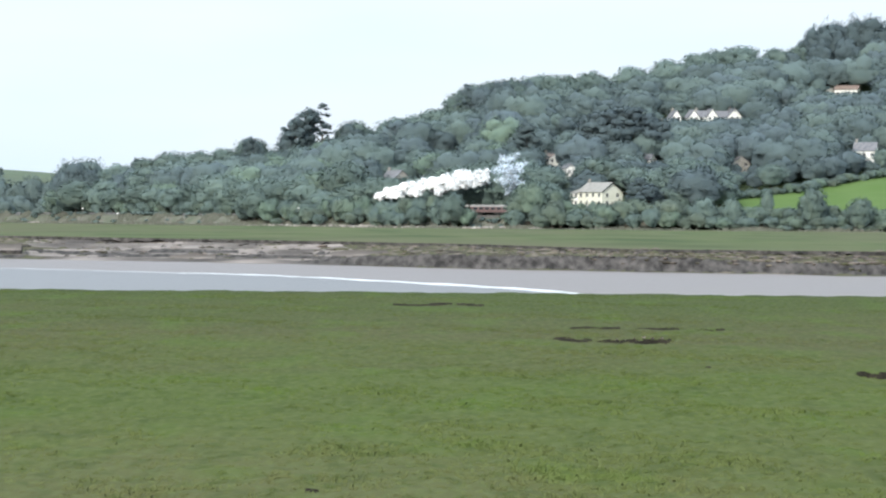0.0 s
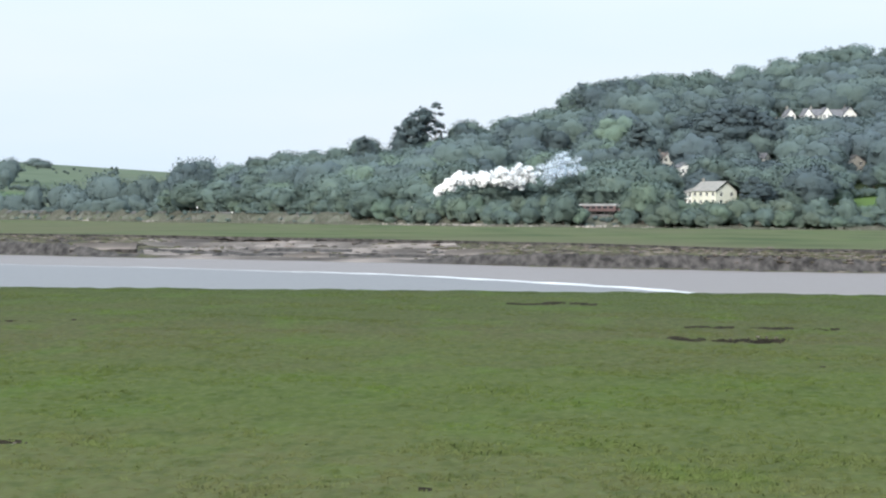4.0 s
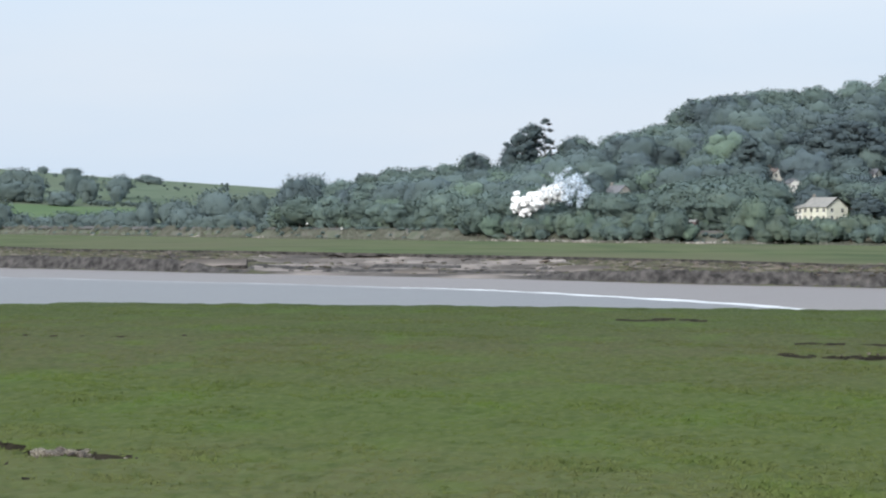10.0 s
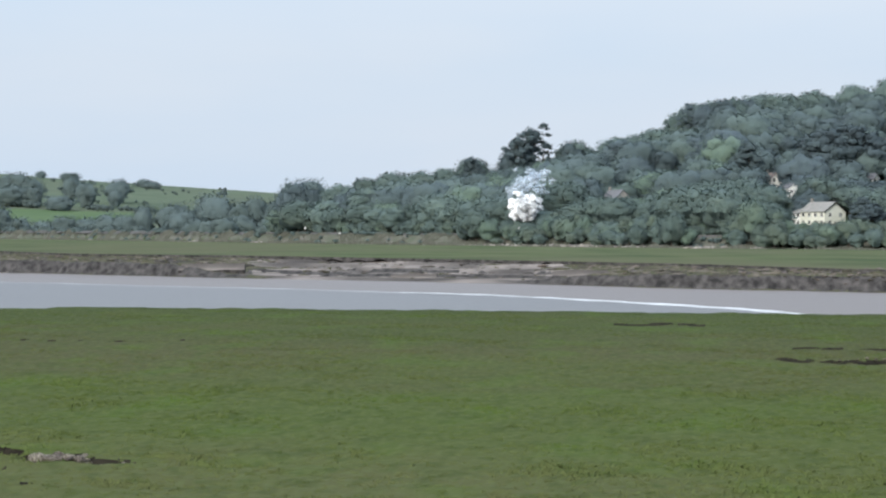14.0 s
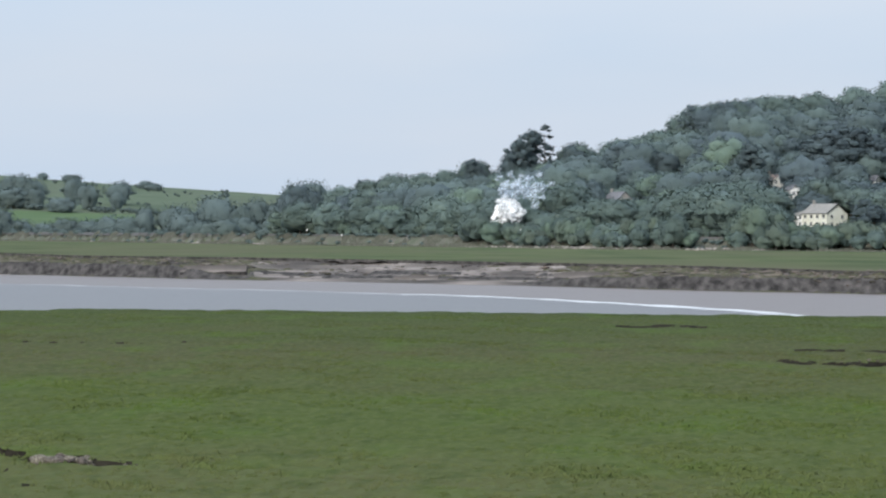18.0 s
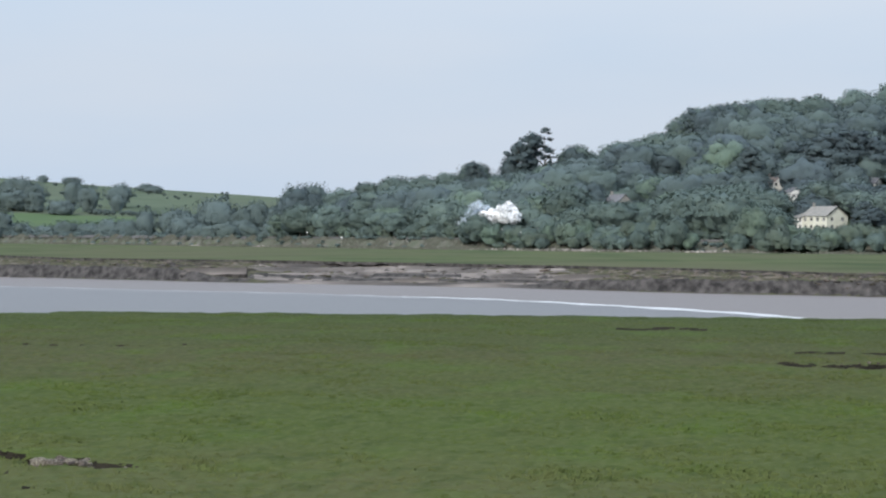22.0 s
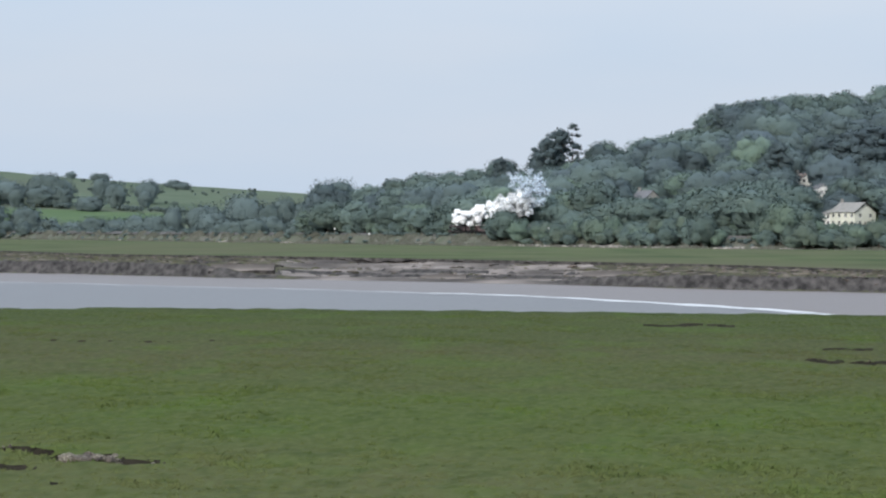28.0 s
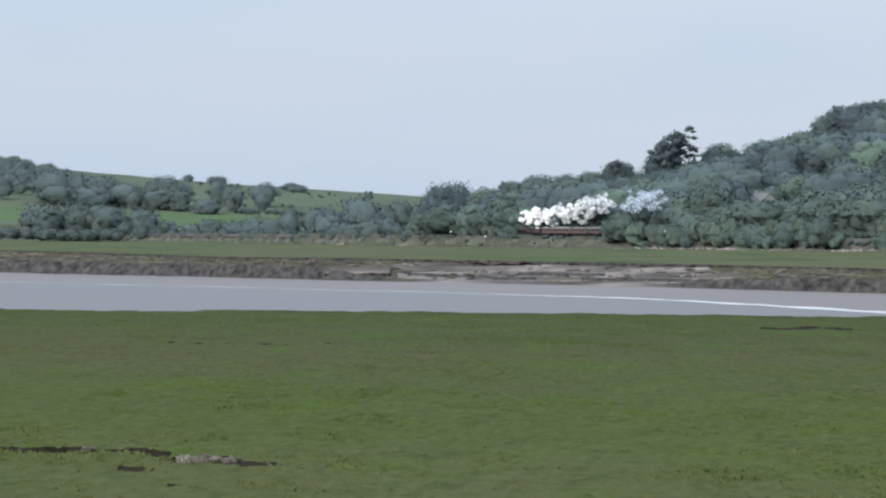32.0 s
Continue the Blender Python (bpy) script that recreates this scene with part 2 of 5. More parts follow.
    if translucent:
        tr = nt.nodes.new("ShaderNodeBsdfTranslucent")
        nt.links.new(out, tr.inputs[0])
        ms = nt.nodes.new("ShaderNodeMixShader")
        ms.inputs[0].default_value = translucent
        nt.links.new(b.outputs[0], ms.inputs[1])
        nt.links.new(tr.outputs[0], ms.inputs[2])
        nt.links.new(ms.outputs[0], nt.nodes["Material Output"].inputs[0])
    return m


def marsh_material(name, gain=1.0):
    """Short grazed salt-marsh turf: lush by the river, then a browner belt, then green again, paler and drier towards the bank."""
    m = bpy.data.materials.new(name)
    m.use_nodes = True
    nt = m.node_tree
    b = nt.nodes["Principled BSDF"]
    b.inputs["Roughness"].default_value, b.inputs["Specular IOR Level"].default_value = 0.9, 0.03
    co = nt.nodes.new("ShaderNodeTexCoord")

    def noise(scale, detail, stretch):
        mp = nt.nodes.new("ShaderNodeMapping")
        mp.inputs["Scale"].default_value = stretch
        n = nt.nodes.new("ShaderNodeTexNoise")
        n.inputs["Scale"].default_value, n.inputs["Detail"].default_value = scale, detail
        nt.links.new(co.outputs["Object"], mp.inputs[0])
        nt.links.new(mp.outputs[0], n.inputs[0])
        return n.outputs[0]

    def mixed(fac, a, c, blend="MIX"):
        mx = nt.nodes.new("ShaderNodeMix")
        mx.data_type, mx.blend_type = "RGBA", blend
        nt.links.new(fac, mx.inputs[0])
        nt.links.new(a, mx.inputs[6])
        if isinstance(c, tuple):
            mx.inputs[7].default_value = (*c, 1)
        else:
            nt.links.new(c, mx.inputs[7])
        return mx.outputs[2]

    def spread(src, lo, hi, a=0.0, z=1.0):
        mr = nt.nodes.new("ShaderNodeMapRange")
        for k, val in zip((1, 2, 3, 4), (lo, hi, a, z)):
            mr.inputs[k].default_value = val
        nt.links.new(src, mr.inputs[0])
        return mr.outputs[0]
    # the belts run along the river; their edges wander
    sep = nt.nodes.new("ShaderNodeSeparateXYZ")
    nt.links.new(co.outputs["Object"], sep.inputs[0])
    wander = spread(noise(0.06, 3.0, (0.7, 1.0, 1.0)), 0.3, 0.7, -14.0, 14.0)
    add = nt.nodes.new("ShaderNodeMath")
    nt.links.new(sep.outputs[1], add.inputs[0])
    nt.links.new(wander, add.inputs[1])
    belt = nt.nodes.new("ShaderNodeValToRGB")
    el = belt.color_ramp.elements
    stops = [(0.22, (0.084, 0.090, 0.038)), (0.28, (0.074, 0.089, 0.031)), (0.36, (0.064, 0.087, 0.024)), (0.45, (0.066, 0.080, 0.028)), (0.52, (0.070, 0.073, 0.034)),
             (0.60, (0.065, 0.070, 0.032)), (0.70, (0.054, 0.067, 0.025)), (0.85, (0.047, 0.064, 0.022))]
    el[0].position, el[0].color = stops[0][0], (*stops[0][1], 1)
    el[1].position, el[1].color = stops[-1][0], (*stops[-1][1], 1)
    for p, c in stops[1:-1]:
        el.new(p).color = (*c, 1)
    nt.links.new(spread(add.outputs[0], 0.0, 180.0), belt.inputs[0])
    col = belt.outputs[0]
    col = mixed(spread(noise(0.35, 6.0, (1.0, 0.35, 1.0)), 0.52, 0.71, 0.0, 0.70), col, (0.064, 0.104, 0.020))     # lush patches
    col = mixed(spread(noise(0.22, 6.0, (1.0, 0.30, 1.0)), 0.54, 0.74, 0.0, 0.45), col, (0.074, 0.072, 0.034))      # drier, brownish patches
    col = mixed(spread(noise(0.9, 7.0, (1.0, 0.30, 1.0)), 0.54, 0.72, 0.0, 0.55), col, (0.036, 0.054, 0.015))      # dark tussocks
    col = mixed(spread(noise(5.0, 5.0, (1.0, 0.3, 1.0)), 0.45, 0.68, 0.0, 0.60), col, (0.096, 0.116, 0.046))       # light grain
    col = mixed(spread(noise(2.6, 7.0, (1.0, 0.40, 1.0)), 0.50, 0.68, 0.0, 0.50), col, (0.040, 0.060, 0.016))      # small dark clumps
    hsv = nt.nodes.new("ShaderNodeHueSaturation")
    hsv.inputs["Value"].default_value = 0.92 * gain
    nt.links.new(col, hsv.inputs["Color"])
    nt.links.new(hsv.outputs[0], b.inputs["Base Color"])
    bp = nt.nodes.new("ShaderNodeBump")
    bp.inputs["Strength"].default_value, bp.inputs["Distance"].default_value = 0.6, 0.05
    nt.links.new(noise(6.0, 6.0, (1.0, 0.5, 1.0)), bp.inputs["Height"])
    nt.links.new(bp.outputs[0], b.inputs["Normal"])
    return m


def water_material(name, base, rough, wave, height):
    m = bpy.data.materials.new(name)
    m.use_nodes = True
    nt = m.node_tree
    b = nt.nodes["Principled BSDF"]
    b.inputs["Base Color"].default_value = (*base, 1)
    b.inputs["Roughness"].default_value, b.inputs["IOR"].default_value = rough, 1.33
    b.inputs["Specular IOR Level"].default_value = 0.17
    co = nt.nodes.new("ShaderNodeTexCoord")
    mp = nt.nodes.new("ShaderNodeMapping")
    mp.inputs["Scale"].default_value = (0.25, 1.0, 1.0)
    n = nt.nodes.new("ShaderNodeTexNoise")
    n.inputs["Scale"].default_value, n.inputs["Detail"].default_value = wave, 5.0
    bp = nt.nodes.new("ShaderNodeBump")
    bp.inputs["Strength"].default_value, bp.inputs["Distance"].default_value = 1.0, height
    nt.links.new(co.outputs["Object"], mp.inputs[0])
    nt.links.new(mp.outputs[0], n.inputs[0])
    nt.links.new(n.outputs[0], bp.inputs["Height"])
    nt.links.new(bp.outputs[0], b.inputs["Normal"])
    return m


def steam_material(name, color, alpha):
    m = bpy.data.materials.new(name)
    m.use_nodes = True
    nt = m.node_tree
    nt.nodes.remove(nt.nodes["Principled BSDF"])
    d = nt.nodes.new("ShaderNodeBsdfDiffuse")
    d.inputs[0].default_value = (*color, 1)
    tl = nt.nodes.new("ShaderNodeBsdfTranslucent")
    tl.inputs[0].default_value = (*color, 1)
    both = nt.nodes.new("ShaderNodeMixShader")
    both.inputs[0].default_value = 0.12
    clear = nt.nodes.new("ShaderNodeBsdfTransparent")
    fade = nt.nodes.new("ShaderNodeMixShader")
    co = nt.nodes.new("ShaderNodeTexCoord")
    n = nt.nodes.new("ShaderNodeTexNoise")
    n.inputs["Scale"].default_value, n.inputs["Detail"].default_value = 1.3, 4.0
    mr = nt.nodes.new("ShaderNodeMapRange")
    mr.inputs[1].default_value, mr.inputs[2].default_value = 0.35, 0.65
    mr.inputs[3].default_value, mr.inputs[4].default_value = max(0.0, alpha - 0.45), min(1.0, alpha + 0.35)
    nt.links.new(co.outputs["Object"], n.inputs[0])
    nt.links.new(n.outputs[0], mr.inputs[0])
    nt.links.new(mr.outputs[0], fade.inputs[0])
    nt.links.new(d.outputs[0], both.inputs[1])
    nt.links.new(tl.outputs[0], both.inputs[2])
    nt.links.new(clear.outputs[0], fade.inputs[1])
    nt.links.new(both.outputs[0], fade.inputs[2])
    nt.links.new(fade.outputs[0], nt.nodes["Material Output"].inputs[0])
    return m


def glass_material(name, color):
    m = bpy.data.materials.new(name)
    m.use_nodes = True
    b = m.node_tree.nodes["Principled BSDF"]
    b.inputs["Base Color"].default_value = (*color, 1)
    b.inputs["Roughness"].default_value = 0.05
    return m


GRASS = marsh_material("salt_marsh_turf")
BLADE = marsh_material("marsh_grass_blades", 1.3)
FAR_GRASS = material("far_marsh_turf", spec=0.04, colors=[(0.052, 0.073, 0.034), (0.077, 0.098, 0.045), (0.096, 0.106, 0.055)], scale=0.12, rough=0.9, bump=0.5, bump_scale=1.0,
                     second=(0.091, 0.094, 0.055), second_scale=0.03, stretch=(0.35, 0.12, 1), spread=(0.36, 0.66), detail=7.0)
MUD = material("wet_estuary_mud", [(0.067, 0.057, 0.047), (0.107, 0.087, 0.073), (0.147, 0.121, 0.100)], scale=0.25, rough=0.7, bump=0.8, bump_scale=1.2,
               bump_distance=0.3, second=(0.161, 0.134, 0.113), second_scale=0.05)
SAND = material("sand_and_mud_flats", spec=0.08, colors=[(0.059, 0.052, 0.047), (0.112, 0.098, 0.088), (0.205, 0.179, 0.161), (0.289, 0.254, 0.227)], scale=0.10, rough=0.85, bump=0.5,
                bump_scale=0.8, bump_distance=0.2, stretch=(0.55, 0.5, 1), spread=(0.36, 0.66), detail=7.0)
MUD_DARK = material("dark_mud_cliff", spec=0.05, colors=[(0.028, 0.026, 0.025), (0.065, 0.060, 0.057), (0.100, 0.091, 0.086)], scale=0.6, rough=0.85, bump=0.8, bump_scale=1.6, bump_distance=0.3,
                    stretch=(1.6, 0.5, 1.6), spread=(0.34, 0.68), detail=8.0)
SLUMP = material("slumped_bank_turf", spec=0.04, colors=[(0.047, 0.041, 0.033), (0.067, 0.061, 0.045), (0.073, 0.076, 0.043), (0.093, 0.086, 0.061), (0.163, 0.140, 0.116)], scale=0.30, rough=0.95, bump=0.8,
                 bump_scale=1.2, bump_distance=0.3, stretch=(1.0, 0.35, 1), spread=(0.36, 0.66), detail=7.0)
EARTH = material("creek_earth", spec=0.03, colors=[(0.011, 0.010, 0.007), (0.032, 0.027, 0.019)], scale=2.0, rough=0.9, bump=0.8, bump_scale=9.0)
SCRUB = material("rough_bank_grass", spec=0.04, colors=[(0.081, 0.097, 0.067), (0.115, 0.120, 0.092), (0.147, 0.140, 0.124)], scale=0.15, rough=0.9, bump=0.9, bump_scale=1.2, bump_distance=0.3)
WOODFLOOR = material("woodland_floor", spec=0.04, colors=[(0.045, 0.062, 0.032), (0.075, 0.095, 0.045)], scale=0.2, rough=0.95, bump=0.8, bump_scale=1.0)
MEADOW = material("bright_meadow", spec=0.04, colors=[(0.076, 0.125, 0.039), (0.093, 0.143, 0.049)], scale=0.06, rough=0.9, bump=0.4, bump_scale=1.5)
# far field and pasture colours are lightened to include haze over the bay
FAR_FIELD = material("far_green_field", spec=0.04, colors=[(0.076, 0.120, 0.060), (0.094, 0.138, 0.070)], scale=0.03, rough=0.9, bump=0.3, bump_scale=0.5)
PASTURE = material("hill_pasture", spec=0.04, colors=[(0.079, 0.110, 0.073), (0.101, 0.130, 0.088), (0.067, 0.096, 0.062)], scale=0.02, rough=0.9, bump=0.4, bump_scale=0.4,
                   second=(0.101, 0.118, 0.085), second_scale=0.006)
WATER = water_material("rippled_water", (0.121, 0.120, 0.122), 0.34, 0.8, 0.10)
SHALLOW = water_material("silty_shallows", (0.158, 0.139, 0.132), 0.40, 0.6, 0.14)
# pale matte bands along the current line, fainter to the left
FAINT = material("faint_streak", [(0.22, 0.22, 0.23), (0.40, 0.40, 0.41)], scale=0.25, rough=0.5, bump=0.3, bump_scale=1.5, stretch=(0.3, 1, 1))
SLICK = material("pale_streak", [(0.32, 0.33, 0.34), (0.58, 0.59, 0.60)], scale=0.25, rough=0.5, bump=0.3, bump_scale=1.5, spread=(0.25, 0.5), stretch=(0.3, 1, 1))
# foliage colours are raised and bluish, with sheen, to carry the distance haze
LEAF = material("broadleaf_foliage", haze_sheen=0.12, colors=[(0.089, 0.122, 0.105), (0.109, 0.149, 0.119), (0.134, 0.174, 0.130)], scale=0.3, rough=0.9, bump=0, spec=0.1,
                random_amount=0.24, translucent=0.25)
LEAF_LIGHT = material("willow_foliage", haze_sheen=0.12, colors=[(0.104, 0.140, 0.101), (0.126, 0.166, 0.114), (0.143, 0.183, 0.120)], scale=0.3, rough=0.9, bump=0, spec=0.1,
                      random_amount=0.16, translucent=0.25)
LEAF_DARK = material("dark_foliage", haze_sheen=0.12, colors=[(0.062, 0.083, 0.084), (0.078, 0.103, 0.098)], scale=0.3, rough=0.9, bump=0, spec=0.1,
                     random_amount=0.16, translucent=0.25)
LEAF_WOOD = material("far_wood_foliage", haze_sheen=0.12, colors=[(0.091, 0.124, 0.111), (0.114, 0.151, 0.124)], scale=0.05, rough=0.9, bump=0, spec=0.1,
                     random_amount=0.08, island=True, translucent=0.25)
LEAF_DEEP = material("deep_wood_foliage", haze_sheen=0.12, colors=[(0.070, 0.094, 0.089), (0.087, 0.115, 0.101)], scale=0.05, rough=0.9, bump=0, spec=0.1,
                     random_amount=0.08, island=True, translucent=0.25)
# trees across the bay: haze of the longer distance painted into their colour
LEAF_FAR = material("hazy_far_foliage", haze_sheen=0.12, colors=[(0.087, 0.116, 0.104), (0.108, 0.138, 0.118)], scale=0.05, rough=0.9, bump=0, spec=0.1,
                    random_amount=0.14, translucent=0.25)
BARK = material("grey_bark", [(0.06, 0.05, 0.04), (0.14, 0.12, 0.10)], scale=2.0, bump_scale=6.0)
STEAM = steam_material("white_steam", (0.96, 0.97, 0.97), 1.3)
STEAM_THIN = steam_material("thinning_steam", (0.92, 0.95, 0.97), 0.50)
WISP = steam_material("thin_bluish_smoke", (0.70, 0.80, 0.90), 0.14)
RENDER_WHITE = material("white_render", [(0.72, 0.71, 0.66), (0.82, 0.81, 0.76)], scale=0.4, bump=0.1)
RENDER_CREAM = material("cream_render", [(0.63, 0.62, 0.52), (0.72, 0.71, 0.61)], scale=0.4, bump=0.1)
STONE_WALL = material("limestone_wall", [(0.20, 0.19, 0.17), (0.36, 0.34, 0.31)], scale=1.5, bump=0.6, bump_scale=3.0)
SLATE = material("grey_slate", [(0.10, 0.10, 0.11), (0.19, 0.19, 0.20)], scale=0.8, rough=0.6, bump=0.4, bump_scale=4.0)
PALE_ROOF = material("pale_lichened_slate", [(0.20, 0.195, 0.18), (0.28, 0.27, 0.25)], scale=0.8, rough=0.7, bump=0.3, bump_scale=4.0)
RED_TILE = material("red_roof_tile", [(0.20, 0.155, 0.135), (0.27, 0.215, 0.19)], scale=0.9, bump=0.4, bump_scale=4.0)
PANE = glass_material("window_glass", (0.03, 0.035, 0.04))
FRAME_WHITE = material("white_paint", [(0.74, 0.74, 0.72), (0.80, 0.80, 0.78)], scale=2.0, bump=0.05)
MAROON = material("maroon_coach_paint", [(0.112, 0.074, 0.072), (0.145, 0.098, 0.095)], scale=0.6, rough=0.45, bump=0.05)
CRIMSON = material("crimson_engine_paint", [(0.060, 0.040, 0.040), (0.085, 0.056, 0.055)], scale=0.8, rough=0.4, bump=0.05)
COACH_ROOF = material("grey_coach_roof", [(0.20, 0.20, 0.20), (0.30, 0.29, 0.28)], scale=0.5, rough=0.7, bump=0.1)
BLACK_IRON = material("sooty_black_iron", [(0.015, 0.015, 0.016), (0.035, 0.034, 0.033)], scale=1.5, rough=0.55, bump=0.2)
STEEL = material("worn_steel", [(0.18, 0.17, 0.16), (0.30, 0.28, 0.26)], scale=2.0, rough=0.45, metallic=0.8, bump=0.1)
BALLAST = material("grey_ballast", [(0.080, 0.078, 0.076), (0.112, 0.108, 0.106)], scale=3.0, rough=0.95, bump=0.9, bump_scale=8.0)
ROCK = material("pale_limestone_boulders", [(0.17, 0.155, 0.14), (0.34, 0.31, 0.28)], scale=0.9, rough=0.9, bump=0.8, bump_scale=2.5, random_amount=0.25, island=True)
TURF_LUMP = material("slumped_turf", [(0.050, 0.042, 0.034), (0.150, 0.128, 0.105), (0.34, 0.295, 0.245)], random_amount=0.4, scale=4.0, rough=0.95, bump=0.9, bump_scale=14.0)
WOOD_POST = material("weathered_wood", [(0.16, 0.14, 0.12), (0.28, 0.25, 0.21)], scale=3.0, bump_scale=8.0)
REED = material("pale_reeds", [(0.098, 0.108, 0.082), (0.150, 0.148, 0.124)], scale=0.4, rough=0.9, bump=0, random_amount=0.2, island=True)

# ---- mesh helpers ----


def mesh_of(name, verts, faces, mats, indices=None, smooth=False, normals=None):
    me = bpy.data.meshes.new(name)
    if isinstance(faces, np.ndarray):
        me.vertices.add(len(verts))
        me.vertices.foreach_set("co", np.asarray(verts, np.float32).ravel())
        me.loops.add(faces.size)
        me.loops.foreach_set("vertex_index", faces.astype(np.int32).ravel())
        me.polygons.add(len(faces))
        me.polygons.foreach_set("loop_start", np.arange(len(faces), dtype=np.int32) * faces.shape[1])
        me.update(calc_edges=True)
    else:
        me.from_pydata([tuple(v) for v in verts], [], faces)
    for m in mats:
        me.materials.append(m)
    if indices is not None:
        me.polygons.foreach_set("material_index", indices)
    if smooth:
        me.polygons.foreach_set("use_smooth", [True] * len(me.polygons))
    me.update()
    if normals is not None:
        me.normals_split_custom_set_from_vertices(normals)
    return me


def part(name, bm, mat, parent, label="", smooth=False):
    """Links a bmesh, or a ready mesh, as one mesh object under a thing or a part."""
    if isinstance(bm, bmesh.types.BMesh):
        me = bpy.data.meshes.new(name)
        bmesh.ops.recalc_face_normals(bm, faces=bm.faces)
        bm.to_mesh(me)
        bm.free()
        me.materials.append(mat)
        if smooth:
            for p in me.polygons:
                p.use_smooth = True
    else:
        me = bm
    ob = new(name, me)
    ob.parent = parent
    if label:
        ob["label"] = label
    return ob


def thing(name, place, label, category, group="", turn=0.0):
    ob = new(name)
    ob.matrix_basis = pose(*place, 0, 0, turn)
    return tagged(ob, label, category, group)


def box(bm, x0, x1, y0, y1, z0, z1, bevel=0.0):
    r = bmesh.ops.create_cube(bm, size=1.0, matrix=Matrix.LocRotScale(((x0 + x1) / 2, (y0 + y1) / 2, (z0 + z1) / 2), None, (x1 - x0, y1 - y0, z1 - z0)))
    if bevel:
        edges = list({e for v in r["verts"] for e in v.link_edges})
        bmesh.ops.bevel(bm, geom=edges, offset=bevel, segments=2, affect="EDGES")
    return bm


def boxed(x0, x1, y0, y1, z0, z1, bevel=0.0):
    return box(bmesh.new(), x0, x1, y0, y1, z0, z1, bevel)


def tube(bm, a, b, r0, r1=None, seg=12):
    a, b = Vector(a), Vector(b)
    r1 = r0 if r1 is None else r1
    turn = (b - a).to_track_quat("Z", "Y").to_matrix().to_4x4()
    bmesh.ops.create_cone(bm, cap_ends=True, segments=seg, radius1=r0, radius2=r1, depth=(b - a).length,
                          matrix=Matrix.Translation((a + b) / 2) @ turn)
    return bm


def prism(outline, x0, x1):
    """A solid from an outline in y, z, drawn out along x."""
    bm = bmesh.new()
    a = [bm.verts.new((x0, y, z)) for y, z in outline]
    b = [bm.verts.new((x1, y, z)) for y, z in outline]
    n = len(outline)
    bm.faces.new(a)
    bm.faces.new(b[::-1])
    for i in range(n):
        bm.faces.new((a[i], a[(i + 1) % n], b[(i + 1) % n], b[i]))
    return bm


# ---- the land: one sheet from behind the camera to beyond the hills ----


def build_ground():
    ys = np.concatenate([[-900, -500, -250, -100, -40, -10, 5, 18, 28, 34], np.arange(38, 60, 0.22), np.arange(60, 110, 0.4), np.arange(110, 153, 0.8),
                         np.arange(152, 158.5, 0.25), np.arange(160, 310, 12.0), np.arange(312, 420, 0.8), np.arange(420, 700, 1.8), np.arange(700, 960, 10.0),
                         np.arange(960, 1200, 3.0), np.arange(1200, 1500, 8.0), np.arange(1500, 2500, 20.0), [2600, 2900, 3400, 4000, 4700]])
    a_in = np.linspace(-0.33, 0.20, 330)
    a = np.concatenate([[-8, -4, -2, -1.2, -0.8, -0.6, -0.5, -0.42, -0.37], a_in, [0.24, 0.3, 0.4, 0.55, 0.8, 1.2, 2, 4, 8]])
    wide = np.where(ys > 0, np.maximum(ys, 25.0), 25.0 + 0.5 * np.abs(ys))
    X = a[None, :] * wide[:, None]
    Y = np.repeat(ys[:, None], len(a), 1)
    Z = ground_z(X, Y)
    nr, nc = X.shape
    verts = np.stack([X, Y, Z], -1).reshape(-1, 3)
    i = np.arange((nr - 1) * nc).reshape(nr - 1, nc)[:, :-1].ravel()
    faces = np.stack([i, i + 1, i + nc + 1, i + nc], 1)
    me = bpy.data.meshes.new("ground")
    me.vertices.add(len(verts))
    me.vertices.foreach_set("co", verts.ravel())
    me.loops.add(len(faces) * 4)
    me.loops.foreach_set("vertex_index", faces.ravel())
    me.polygons.add(len(faces))
    me.polygons.foreach_set("loop_start", np.arange(len(faces)) * 4)
    c = verts[faces].mean(1)
    cx, cy, cz = c[:, 0], c[:, 1], c[:, 2]
    sx = np.where(cy < 20, 784, sheet_x(cx, cy))
    foot, top = bank_lines(cx, cy, sx)
    run = np.maximum(top - foot, 5.0)
    q = cy - np.interp(sx, TRACK_X, TRACK_D)
    slope = verts[faces][:, :, 2].max(1) - verts[faces][:, :, 2].min(1)
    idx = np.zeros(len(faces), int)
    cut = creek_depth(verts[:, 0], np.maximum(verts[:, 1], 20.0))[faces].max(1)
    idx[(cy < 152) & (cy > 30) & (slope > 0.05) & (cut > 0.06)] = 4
    idx[(cy > edge_near(cx) + 0.2)] = 2
    bank = (cy > foot - 2) & (cy <= top)
    rough = fbm(cx, cy, 12.0, 43) + 0.6 * fbm(cx, cy, 4.0, 44)
    flats = ease((sx - 20) / 100) * ease((660 - sx) / 100)
    up = (cy - foot) / run
    idx[bank] = 10
    idx[bank & (flats + 0.45 * fbm(cx, cy, 30.0, 47) + 0.2 * fbm(cx, cy, 8.0, 48) > 0.5)] = 8
    idx[bank & (slope > 0.24 * np.maximum(1.0, cy / 400)) & (up < 0.5)] = 9
    idx[cy > top] = 1
    idx[q > -15] = 3
    idx[q > 8] = 5
    sy = 441 - 58 + (EYE - cz) * F / np.maximum(cy, 1) + LEANS * (sx - 784)
    field = (sx > 1285) & (q > 8) & (sy > field_top(sx))
    idx[field] = 6
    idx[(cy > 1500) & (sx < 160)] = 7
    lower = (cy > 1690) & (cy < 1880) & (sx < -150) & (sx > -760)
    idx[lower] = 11
